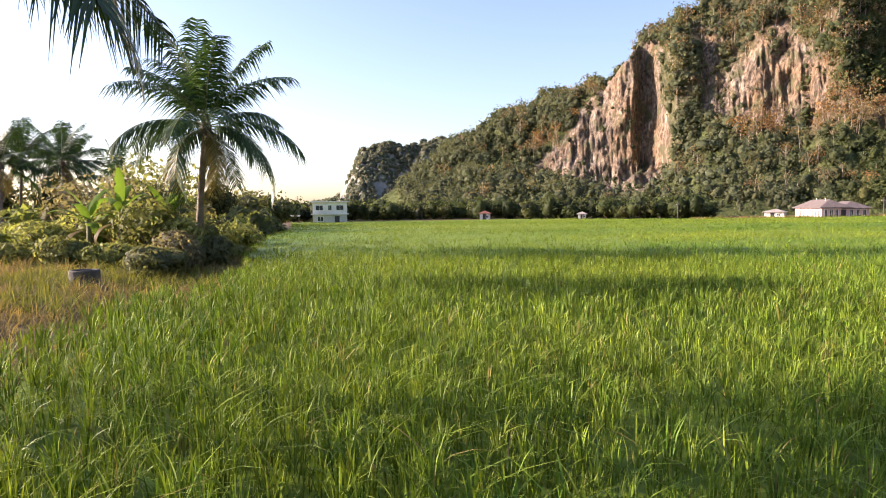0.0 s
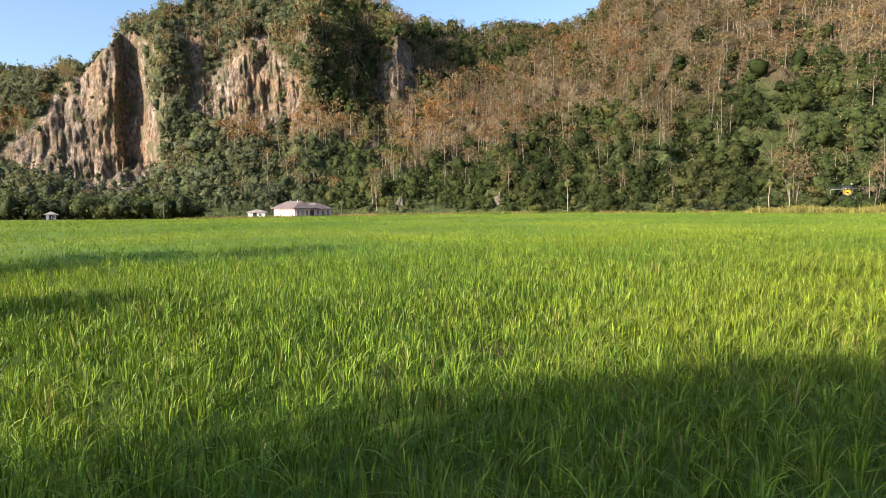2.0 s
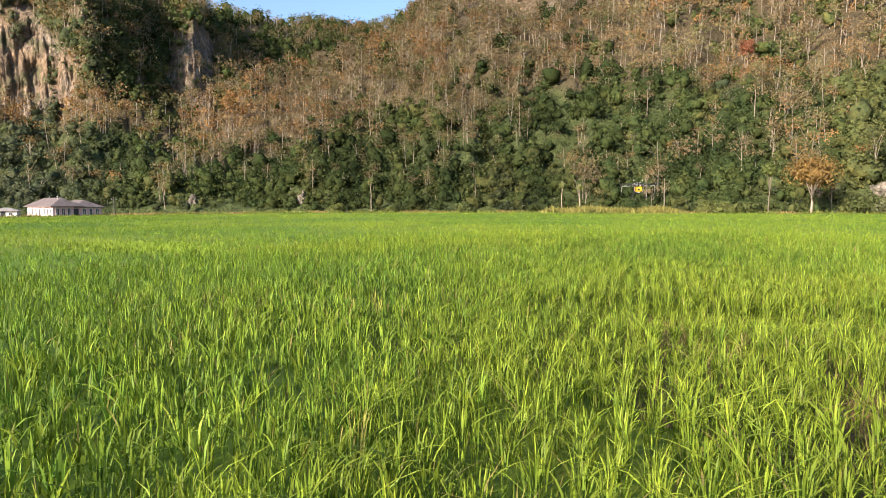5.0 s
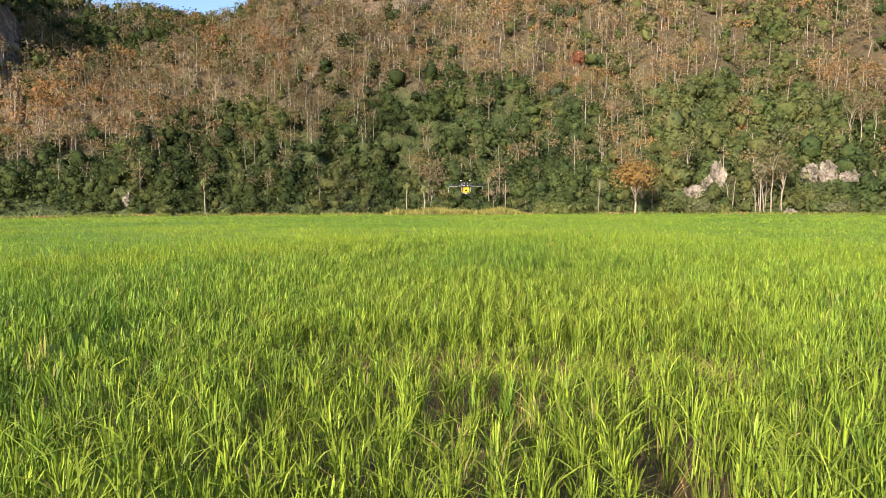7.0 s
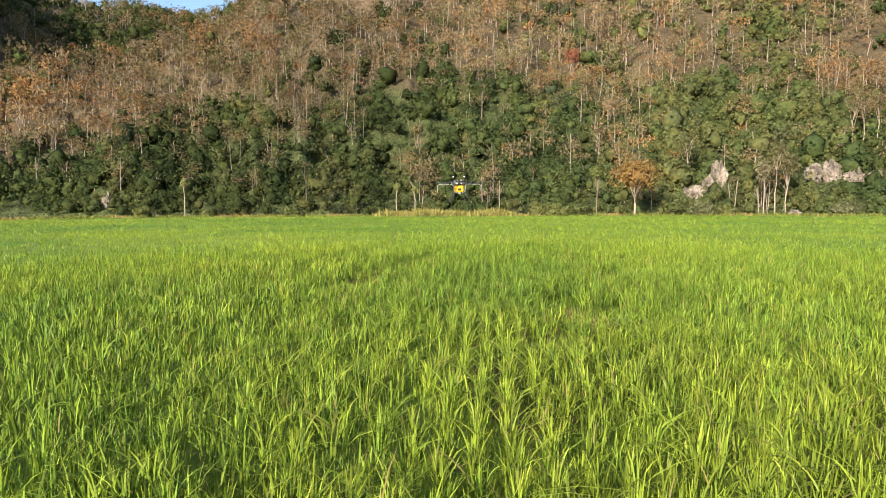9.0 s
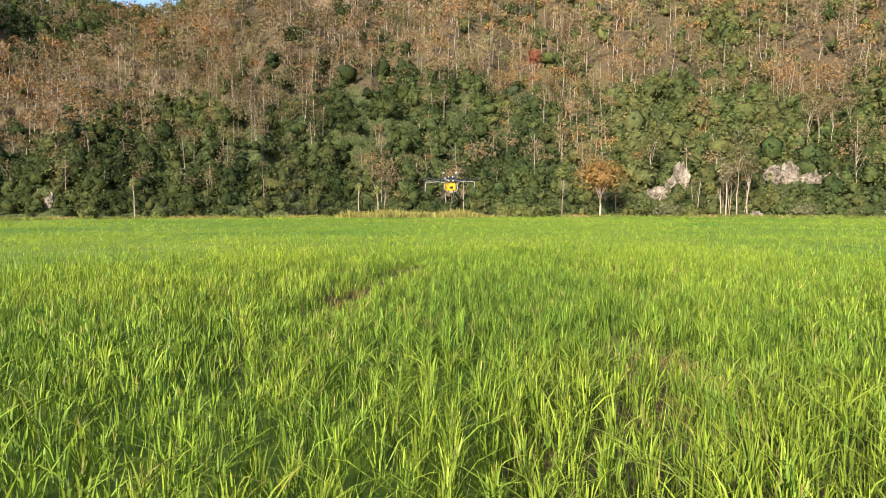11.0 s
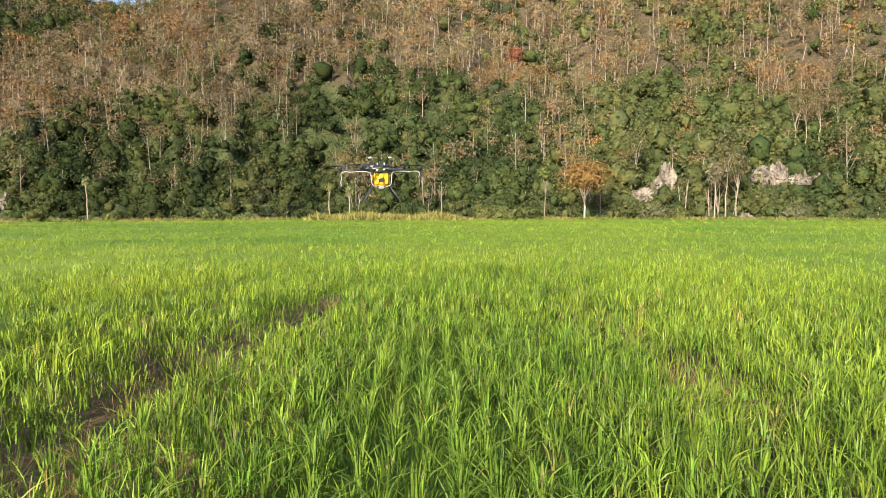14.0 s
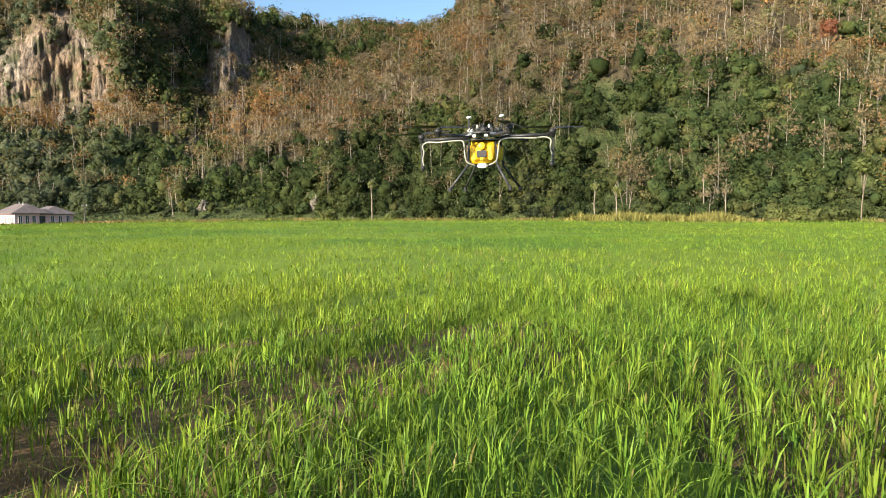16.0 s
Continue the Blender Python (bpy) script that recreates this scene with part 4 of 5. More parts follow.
def coconut_palm(m, height, lean, label, seed, reach=4.0, count=26, group="", droop_more=0.0, nuts=6, steepest=88, wild=5):
    r = np.random.default_rng(seed)
    palm = empty("coconut_palm", m, label, "palm tree", group)
    top = Vector((lean[0], lean[1], height))
    pts, radii = [], []
    for k in range(25):
        s = k / 24
        pts.append((top.x * s ** 1.6, top.y * s ** 1.6, height * s - 0.1))
        radii.append((0.24 - 0.12 * min(s * 2.2, 1) ** 0.6) * (1 + 0.05 * (k % 2)) + (0.10 if k == 0 else 0))
    part("trunk", tube(bmesh.new(), pts, radii, 10), M_PALMBARK, palm, "grey-brown ringed palm trunk", True)
    bm = bmesh.new()
    tube(bm, [top + Vector((0, 0, z)) for z in (-0.35, 0, 0.35, 0.7)], (0.14, 0.22, 0.17, 0.05), 8)
    part("crownshaft", bm, M_DARKBARK, palm)
    for k in range(count):
        s = k / (count - 1)
        rise = steepest - (steepest + 30) * s ** 0.9 + r.normal() * wild
        droop = 28 + 56 * s + r.uniform(-8, 14) + droop_more * s
        old = s > 0.86
        tone = PALM_OLD if old else tuple(np.array(PALM_GREEN) * r.uniform(0.8, 1.4))
        me = frond_mesh(reach * r.uniform(0.85, 1.08) * (0.8 if old else 1.05 if s < 0.2 else 1), rise, droop, seed * 50 + k, tone)
        f = hung("frond", me, palm, "dry brown hanging frond" if old else "")
        f.matrix_basis = Matrix.Translation(top + Vector((0, 0, 0.25 - 0.3 * s))) @ pose(0, 0, 0, 0, 0, math.degrees(k * 2.39996) % 360 + r.normal() * 8)
    for k in range(nuts):
        bm = bmesh.new()
        bmesh.ops.create_icosphere(bm, subdivisions=2, radius=0.11)
        bmesh.ops.scale(bm, vec=(1, 1, 1.25), verts=bm.verts)
        q = k * 1.05 + 0.4
        bmesh.ops.translate(bm, vec=top + Vector((0.24 * math.cos(q), 0.24 * math.sin(q), -0.28 - 0.08 * (k % 2))), verts=bm.verts)
        part("coconut", bm, M_DARKBARK, palm, "", True)
    return palm


def zed(x, y):
    return hill_z(x, y)


def at(x, y, turn=0.0, lift=0.0):
    return pose(x, y, zed(x, y) + lift, 0, 0, turn)


coconut_palm(at(-27.0, -2.85, 35), 5.3, (0.3, 0.3), "tall coconut palm with green arching fronds on the bank", 3, reach=3.9, count=29, droop_more=26, wild=9)
coconut_palm(at(-3.7, -1.85, 200), 3.85, (0.1, 0.1), "young coconut palm hanging over the edge of the rice", 4, reach=2.0, count=20, steepest=42)
for k, (x, y, h) in enumerate(((-60, -16.5, 6.0), (-63.5, -21, 6.6), (-58, -20.5, 5.6), (-66, -17.5, 6.2), (-70, -14.5, 5.0))):
    coconut_palm(at(x, y, 70 * k), h, (0.3, 0.1 * k), "dark coconut palm in the grove across the bank", 10 + k, reach=3.6, count=18, group="palm grove", droop_more=12, nuts=0)


# ---- trees and bushes ----
def tree(m, name, label, category, trunk_height, crown, tone, seed, leaves=1500, leaf=0.13, bark=None, blobs=9, thick=0.14, group="", stems=1, core=True, spread=0.55):
    """A broadleaved tree: tapered trunk, limbs that fork into the crown, and a crown of many small leaves. crown: radii and centre height."""
    r = np.random.default_rng(seed)
    thing = empty(name, m, label, category, group)
    rx, ry, rz, zc = crown
    bark = bark or M_DARKBARK
    for k in range(stems):
        bm = bmesh.new()
        ox, oy = (r.normal() * 0.3 * (stems > 1), r.normal() * 0.3 * (stems > 1))
        pts = [(ox, oy, -0.15)]
        for j in range(1, 6):
            s = j / 5
            pts.append((ox + r.normal() * 0.06 * trunk_height * s * 0.4, oy + r.normal() * 0.06 * trunk_height * s * 0.4, trunk_height * s))
        tube(bm, pts, [thick * (1 - 0.09 * j) + (0.05 if j == 0 else 0) for j in range(6)], 7)
        for j in range(6):
            q = r.uniform(0, 6.28)
            start = Vector(pts[r.integers(3, 6)])
            end = Vector((rx * 0.7 * math.cos(q), ry * 0.7 * math.sin(q), zc + rz * r.uniform(-0.2, 0.6)))
            mid = start.lerp(end, 0.5) + Vector((0, 0, 0.12 * trunk_height))
            tube(bm, [start, mid, end], (thick * 0.5, thick * 0.32, thick * 0.12), 5)
        part("trunk", bm, bark, thing, "", True)
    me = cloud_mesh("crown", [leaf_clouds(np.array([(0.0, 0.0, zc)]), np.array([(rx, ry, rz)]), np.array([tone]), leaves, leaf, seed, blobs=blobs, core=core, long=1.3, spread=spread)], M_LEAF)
    hung("crown", me, thing)
    return thing


def bush(m, label, radii, tone, seed, leaves=900, leaf=0.10, group=""):
    """A shrub: several stems from the ground under one uneven crown of small leaves."""
    r = np.random.default_rng(seed)
    thing = empty("bush", m, label, "bush", group)
    bm = bmesh.new()
    for k in range(7):
        q = r.uniform(0, 6.28)
        e = Vector((radii[0] * 0.75 * math.cos(q), radii[1] * 0.75 * math.sin(q), radii[2] * r.uniform(0.9, 1.6)))
        tube(bm, [(0.1 * math.cos(q), 0.1 * math.sin(q), -0.05), e * 0.5 + Vector((0, 0, 0.2)), e], (0.035, 0.022, 0.008), 5)
    part("stems", bm, M_DARKBARK, thing)
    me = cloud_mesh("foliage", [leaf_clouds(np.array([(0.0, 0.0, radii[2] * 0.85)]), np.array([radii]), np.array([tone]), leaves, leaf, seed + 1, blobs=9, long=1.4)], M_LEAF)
    hung("foliage", me, thing)
    return thing


def banana_plant(m, label, seed, height=1.9, leaves=11):
    r = np.random.default_rng(seed)
    thing = empty("banana_plant", m, label, "banana plant")
    part("stem", tube(bmesh.new(), [(0, 0, -0.1), (0.03, 0, height * 0.5), (0.05, 0.03, height)], (0.12, 0.10, 0.06), 9), plain_stem, thing, "", True)
    for k in range(leaves):
        length, wide = r.uniform(1.5, 2.1), r.uniform(0.13, 0.19)
        rise, droop = radians(80 - 7 * k + r.normal() * 6), radians(60 + 8 * k)
        n = 12
        a = rise - droop * np.linspace(0, 1, n) ** 1.4
        x = np.r_[0, np.cumsum(np.cos(a[:-1]))] * length / n
        z = np.r_[0, np.cumsum(np.sin(a[:-1]))] * length / n
        w = wide * np.sin(np.pi * np.clip(np.linspace(0.02, 1.02, n), 0, 1)) ** 0.6 * (np.linspace(0, 1, n) > 0.12)
        tear = 1 - 0.35 * r.uniform(0, 1, n) * (r.uniform(0, 1, n) < 0.5)
        v = np.concatenate([np.c_[x, -w * tear, z - w * 0.25], np.c_[x, 0 * x, z], np.c_[x, w, z - w * 0.25]])
        i = np.arange(n - 1)
        f = np.concatenate([np.c_[i, i + 1, n + i + 1, n + i], np.c_[n + i, n + i + 1, 2 * n + i + 1, 2 * n + i]])
        tone = np.array((0.20, 0.15, 0.06) if k > leaves - 3 else (0.13, 0.22, 0.035)) * r.uniform(0.8, 1.2)
        me = mesh_from("leaf", v, [f], M_LEAF, np.tile(tone, (len(v), 1)), smooth=True)
        ob = hung("leaf", me, thing, "withered brown leaf" if k > leaves - 3 else "")
        ob.matrix_basis = pose(0.05, 0.03, height - 0.06 * k, 0, 0, k * 137.5 + r.normal() * 10)
    return thing


plain_stem = plain("banana_stem", (0.085, 0.09, 0.035), (0.15, 0.14, 0.06), 3.0, 0.7)

# leaf tones, lifted to carry the haze and backlight over the bank
DUSK, OLIVE, LIME, GREY = (0.155, 0.165, 0.085), (0.215, 0.230, 0.090), (0.270, 0.290, 0.098), (0.215, 0.195, 0.125)
for k, (x, y, rx, ry, rz, tone) in enumerate(((-21.5, -3.4, 1.2, 1.0, 0.6, DUSK), (-23.4, -3.3, 1.3, 1.1, 0.75, GREY), (-25.0, -2.7, 1.3, 1.0, 0.75, DUSK), (-28.6, -1.7, 0.9, 0.7, 0.4, OLIVE), (-25.5, -4.4, 1.7, 1.5, 1.35, OLIVE),
                                             (-29, -3.0, 1.7, 1.5, 1.2, OLIVE), (-28.5, -6.4, 1.9, 1.7, 1.4, LIME), (-31.5, -9.2, 1.9, 1.7, 0.8, LIME), (-35, -12.5, 2.2, 1.8, 0.9, OLIVE), (-38, -8.5, 2.2, 2.0, 1.0, LIME),
                                             (-41, -13.5, 2.4, 2.0, 0.9, OLIVE), (-33, -1.8, 1.5, 1.4, 0.9, LIME), (-37.5, -2.0, 1.6, 1.4, 0.8, OLIVE), (-44, -18, 2.6, 2.2, 1.0, LIME), (-48, -10, 2.5, 2.2, 1.1, OLIVE), (-26.5, -9.5, 1.2, 1.0, 0.5, OLIVE), (-23.8, -5.4, 0.9, 0.8, 0.5, LIME), (-24.6, -6.8, 1.1, 0.9, 0.6, OLIVE), (-25.0, -3.3, 1.2, 1.0, 1.0, LIME), (-30.5, -11.5, 1.6, 1.4, 0.7, LIME), (-28, -8.3, 1.4, 1.2, 0.9, LIME))):
    bush(at(x, y, 40 * k), "pale green bush on the grassy bank", (rx, ry, rz), tone, 300 + 3 * k, 2300, 0.085, "bushes on the bank")
banana_plant(at(-26.0, -5.4, 20), "yellow-green banana plant with torn leaves among bushes", 5, 2.0)
banana_plant(at(-26.6, -6.6, 150), "yellow-green banana plant with torn leaves among bushes", 6, 1.7)
banana_plant(at(-26.0, -3.8, 250), "yellow-green banana plant with torn leaves among bushes", 8, 1.9)
for k, (x, y, h, rx, rz, tone) in enumerate(((-31, -5.2, 3.2, 1.7, 1.1, OLIVE), (-33.5, -7.6, 3.0, 1.6, 1.0, GREY), (-36, -4.6, 3.4, 1.8, 1.0, OLIVE), (-30.5, -8.0, 2.6, 1.3, 0.9, GREY))):
    tree(at(x, y, 60 * k), "young_tree", "thin young tree with sparse leaves behind the bushes", "tree", h * 0.8, (rx, rx, rz, h), tone, 400 + k, 420, 0.10, core=False, thick=0.05, group="young trees on the bank", spread=0.8)
for k, (x, y, h, rx, rz) in enumerate(((-74, -6, 5.2, 3.0, 2.2), (-80, -3.5, 5.0, 3.4, 2.0), (-86, -1.5, 4.6, 3.0, 1.9), (-92, 1.0, 4.2, 2.6, 1.7), (-78, -12, 5.6, 3.2, 2.4), (-84, -17, 6.2, 3.6, 2.6), (-76, -22, 6.0, 3.4, 2.6), (-90, -25, 6.4, 3.8, 2.8), (-82, -30, 6.4, 3.8, 2.8), (-70, -28, 5.6, 3.2, 2.4))):
    tree(at(x, y, 33 * k), "grove_tree", "dark green leafy tree in the grove west of the field", "tree", h * 0.55, (rx, rx, rz, h * 0.62), DUSK if k % 2 else (0.075, 0.085, 0.035), 430 + k, 900, 0.24, group="grove trees")
# trees beside the start of the walk, whose shade lies on the rice
for k, (x, y, h, rx, rz, leaves) in enumerate(((-21.0, -15.0, 10.0, 2.2, 1.5, 2200), (-6.1, -8.4, 6.2, 2.0, 1.5, 2200), (-3.0, -8.5, 6.0, 2.0, 1.5, 2200), (-0.2, -8.2, 5.7, 2.0, 1.5, 2200), (-7.9, -8.0, 7.45, 1.6, 1.4, 2400), (-8.7, -7.8, 6.4, 1.4, 1.3, 1900))):
    tree(at(x, y, 50 * k), "shade_tree", "leafy tree shading the edge of the rice", "tree", h * 0.7, (rx, rx, rz, h * 0.8), OLIVE, 460 + k, leaves, 0.16, group="shade trees", thick=0.16, core=leaves > 500)


# ---- along the far edge of the rice ----
tree(at(25.8, 139.5), "ochre_tree", "round tree with ochre autumn leaves at the hill's foot", "tree", 4.2, (4.3, 4.0, 3.5, 7.6), (0.27, 0.175, 0.065), 501, 3000, 0.22, bark=M_BARK, thick=0.22, blobs=12)
tree(at(18.9, 139.0), "slender_palm_tree", "slender pale-stemmed tree with a small tufted crown", "tree", 7.0, (1.4, 1.4, 1.2, 8.2), (0.13, 0.155, 0.05), 503, 500, 0.28, bark=M_PALMBARK, thick=0.10)
for k, (x, y, h, rx, rz, tone) in enumerate(((50.2, 144, 9.0, 1.4, 2.2, GREY), (52.6, 145, 11.0, 3.0, 3.2, (0.15, 0.135, 0.065)), (55.0, 146, 9.0, 2.4, 2.4, (0.15, 0.13, 0.07)), (84.5, 180, 11, 2.8, 3.4, (0.19, 0.145, 0.085)), (88.0, 182, 12, 2.6, 3.6, (0.19, 0.14, 0.08)), (91.5, 182.5, 12, 2.8, 3.2, (0.18, 0.14, 0.08)), (95, 181, 11, 2.6, 3.4, (0.18, 0.14, 0.08)), (41, 160, 10, 3.4, 3.0, (0.15, 0.15, 0.06)))):
    tree(at(x, y, 25 * k), "pale_tree", "tall tree with a pale bare trunk at the hill's foot", "tree", h * 0.85, (rx, rx, rz, h), tone, 510 + k, 420, 0.24, bark=M_BARK, thick=0.12, core=False, group="pale trees at the hill's foot", spread=0.8)
for k, (x, y, h) in enumerate(((-16.5, 132, 5.6), (-13.2, 131, 5.0), (-55.0, 133, 6.5))):
    tree(at(x, y, 80 * k), "leaning_sapling", "thin pale sapling leaning over the field's edge", "tree", h, (0.9, 0.9, 0.7, h), OLIVE, 530 + k, 120, 0.22, bark=M_BARK, thick=0.1, core=False, group="saplings")
for k, (x, y, rx, rz, tone) in enumerate(((11, 128, 2.6, 1.5, (0.150, 0.165, 0.055)), (15, 130, 2.4, 1.4, (0.115, 0.135, 0.048)), (31, 131, 2.8, 1.6, (0.115, 0.135, 0.048)), (36, 134, 3.0, 1.8, DUSK), (8, 131, 2.4, 1.3, (0.150, 0.165, 0.055)), (41, 137, 2.4, 1.5, (0.150, 0.165, 0.055)), (62, 139, 3.2, 1.8, DUSK), (-58, 124, 2.0, 1.4, (0.150, 0.165, 0.055)), (-34, 130, 2.4, 1.2, (0.115, 0.135, 0.048)), (-48, 128, 2.2, 1.1, (0.115, 0.135, 0.048)))):
    bush(at(x, y, 30 * k), "leafy shrub at the far edge of the rice", (rx, rx * 0.8, rz), tone, 540 + 3 * k, 800, 0.22, "shrubs at the field's edge")

tree(pose(27.4, 243.5, hill_z(27.4, 243.5)), "red_tree", "small tree with brick-red leaves on the brown slope", "tree", 5.0, (2.9, 2.9, 3.1, 7.0), (0.27, 0.115, 0.07), 571, 700, 0.32, bark=M_BARK)


def outcrop(m, label, size, seed, group="limestone outcrops"):
    """A jagged pale limestone outcrop: stacked, split and worn blocks in one mesh."""
    bm = bmesh.new()
    bmesh.ops.create_icosphere(bm, subdivisions=5, radius=1.0)
    shift = Vector((seed * 3.7, seed * 1.3, 0))
    for v in bm.verts:
        d = v.co.copy()
        peaks = 0.62 + 0.55 * abs(noise.noise(Vector((d.x * 2.6, d.y * 1.4, 0)) + shift))
        n = noise.fractal(d * 2.2 + shift, 0.9, 2.1, 5) * 0.28 + 0.16 * abs(noise.noise(Vector((d.x * 9, d.y * 9, d.z * 2)) + shift))
        q = d * (0.85 + n)
        v.co = Vector((q.x * size[0], q.y * size[1], (q.z * peaks + 0.25) * size[2] * 1.25))
    ob = part("limestone_outcrop", bm, M_ROCK, None, "", False)
    ob.matrix_basis = m
    return tagged(ob, label, "rock", group)


def rock_material():
    m, t, b = nodes_of("outcrop_limestone")
    streak, fine = noise_tex(t, 0.5, 7.0, (1, 1, 0.3)), noise_tex(t, 2.2, 6.0)
    c = ramp(t, streak.outputs[0], [(0.38, (0.075, 0.066, 0.045)), (0.50, (0.21, 0.175, 0.14)), (0.66, (0.34, 0.29, 0.24))]).outputs[0]
    c = mixed(t, 1.0, c, ramp(t, fine.outputs[0], [(0.35, (0.6, 0.6, 0.6)), (0.6, (1.1, 1.1, 1.1))]).outputs[0], "MULTIPLY")
    t.links.new(c, b.inputs["Base Color"])
    b.inputs["Roughness"].default_value = 0.95
    bump(t, b, fine.outputs[0], 0.9, 0.4)
    return m


M_ROCK = rock_material()
for k, (x, y, sx, sy, sz) in enumerate(((41.7, 158.5, 2.6, 1.8, 2.2), (47.6, 160.8, 1.9, 1.6, 4.0), (45.0, 159.5, 1.5, 1.2, 2.4), (55.4, 143, 1.5, 1.2, 1.3), (67.2, 161.6, 2.8, 1.8, 2.5), (71.2, 162.3, 2.6, 1.9, 3.3), (75.6, 162.6, 3.4, 2.0, 2.9), (80.2, 161.2, 3.0, 1.8, 2.3),
                                      (-70, 152, 1.3, 1.0, 0.8), (-93.5, 173, 1.5, 1.3, 2.6), (-130, 173, 1.7, 1.4, 2.4))):
    outcrop(pose(x, y, hill_z(x, y) - 0.4, 0, 0, 17 * k), "pale grey limestone outcrop among the shrubs", (sx, sy, sz), 600 + k)


# ---- houses ----
def house_window(parent, x, y, z, w, h, facing, frame_mat=None):
    """A window set in a wall: frame, two dark panes and a sill. facing: the way it looks, in degrees about z (0: -y)."""
    m = pose(x, y, z, 0, 0, facing)
    bm = bmesh.new()
    for x0, x1, z0, z1 in ((-w / 2 - 0.06, -w / 2, -h / 2, h / 2), (w / 2, w / 2 + 0.06, -h / 2, h / 2), (-w / 2 - 0.06, w / 2 + 0.06, h / 2, h / 2 + 0.07), (-0.025, 0.025, -h / 2, h / 2)):
        block(bm, x0, x1, -0.05, 0.03, z0, z1)
    win = part("window", bm, frame_mat or M_TRIM, parent)
    win.matrix_basis = m
    for sgn in (-1, 1):
        bm = bmesh.new()
        block(bm, min(0, sgn * w / 2) + 0.02, max(0, sgn * w / 2) - 0.02, -0.01, 0.02, -h / 2 + 0.01, h / 2 - 0.01)
        part("pane", bm, M_GLASS, win, "dark window pane")
    bm = bmesh.new()
    block(bm, -w / 2 - 0.1, w / 2 + 0.1, -0.12, 0.02, -h / 2 - 0.07, -h / 2)
    part("sill", bm, frame_mat or M_TRIM, win)


def hip_roof(bm, x0, x1, y0, y1, z0, z1, eave=0.5, thick=0.14):
    x0, x1, y0, y1 = x0 - eave, x1 + eave, y0 - eave, y1 + eave
    run = min(x1 - x0, y1 - y0) / 2
    if x1 - x0 >= y1 - y0:
        ridge = [((x0 + run), (y0 + y1) / 2), ((x1 - run), (y0 + y1) / 2)]
    else:
        ridge = [((x0 + x1) / 2, y0 + run), ((x0 + x1) / 2, y1 - run)]
    lo = [bm.verts.new((x, y, z0)) for x, y in ((x0, y0), (x1, y0), (x1, y1), (x0, y1))]
    un = [bm.verts.new((x, y, z0 - thick)) for x, y in ((x0, y0), (x1, y0), (x1, y1), (x0, y1))]
    a, b = (bm.verts.new((x, y, z1)) for x, y in ridge)
    if x1 - x0 >= y1 - y0:
        faces = [(lo[0], lo[1], b, a), (lo[1], lo[2], b), (lo[2], lo[3], a, b), (lo[3], lo[0], a)]
    else:
        faces = [(lo[0], lo[1], a), (lo[1], lo[2], b, a), (lo[2], lo[3], b), (lo[3], lo[0], a, b)]
    for f in faces:
        bm.faces.new(f)
    for k in range(4):
        bm.faces.new((un[k], un[(k + 1) % 4], lo[(k + 1) % 4], lo[k]))
    bm.faces.new(un[::-1])
    return bm


def pink_house():
    """Single-storey house: +x runs along the lit long side, -y is the lit side, +x end looks towards the field."""
    m = pose(-108.0, 105.9, zed(-108, 105.9) - 0.15, 0, 0, 157.5)
    h = empty("pink_house", m, "single-storey pink plastered house with brown hipped roof", "house")
    # origin at the near corner; the lit side runs along +x, the shaded side along -y
    long, deep, wall = 13.4, 4.8, 2.45

    def walls(x0, x1, y0, y1, high, label):
        bm = bmesh.new()
        block(bm, x0, x1, y1 - 0.2, y1, 0, high), block(bm, x0, x1, y0, y0 + 0.2, 0, high)
        block(bm, x0, x0 + 0.2, y0 + 0.2, y1 - 0.2, 0, high), block(bm, x1 - 0.2, x1, y0 + 0.2, y1 - 0.2, 0, high)
        part("wall", bm, M_PINK, h, label)

    walls(0, long, -deep, 0, wall, "pale pink plaster wall")
    walls(0.35, 9.6, -8.9, -deep - 0.003, wall - 0.1, "pale pink plaster wall of the wing")
    walls(long + 0.003, long + 1.1, -3.4, -0.6, 1.9, "pink wall of the lean-to")
    for x0, x1, y0, y1 in ((-0.15, long + 0.15, -deep, 0.15), (0.2, 9.75, -9.05, -deep - 0.003)):
        bm = bmesh.new()
        block(bm, x0, x1, y0, y1, -0.6, 0.12)
        part("plinth", bm, M_TRIM, h)
    bm = bmesh.new()
    hip_roof(bm, 0, long, -deep, 0, wall + 0.1, wall + 1.75, 0.55)
    roof = part("roof", bm, M_TILE, h, "brown tiled hip roof")
    for y, x in ((-0.4 * deep, 3.1), (-0.55 * deep, 9.2)):
        part("vent_pipe", tube(bmesh.new(), [(x, y, wall + 1.2), (x, y, wall + 2.05)], 0.06, 6), M_TRIM, roof)
    bm = bmesh.new()
    hip_roof(bm, 0.35, 9.6, -8.9, -deep + 0.6, wall - 0.05, wall + 1.35, 0.5)
    part("wing_roof", bm, M_TILE, h, "lower brown tiled roof of the wing")
    bm = bmesh.new()
    block(bm, long + 0.05, long + 1.4, -3.6, -0.4, 1.93, 2.02, 0.01)
    part("lean_to_roof", bm, M_TIN, h)
    bm = bmesh.new()
    block(bm, -0.06, 0.02, -4.5, -3.6, 0.13, 2.1)
    part("door", bm, M_GLASS, h, "dark doorway")
    for x in (1.2, 2.7, 4.2, 6.6, 8.6, 10.6, 12.4):
        house_window(h, x, 0.01, 1.45, 0.6, 1.3, 180)
    for y in (-0.8, -1.8, -2.8):
        house_window(h, -0.01, y, 1.45, 0.5, 1.35, -90)
    for y in (-5.7, -6.9, -8.1):
        house_window(h, 0.34, y, 1.4, 0.5, 1.3, -90)
    return h


pink_house()


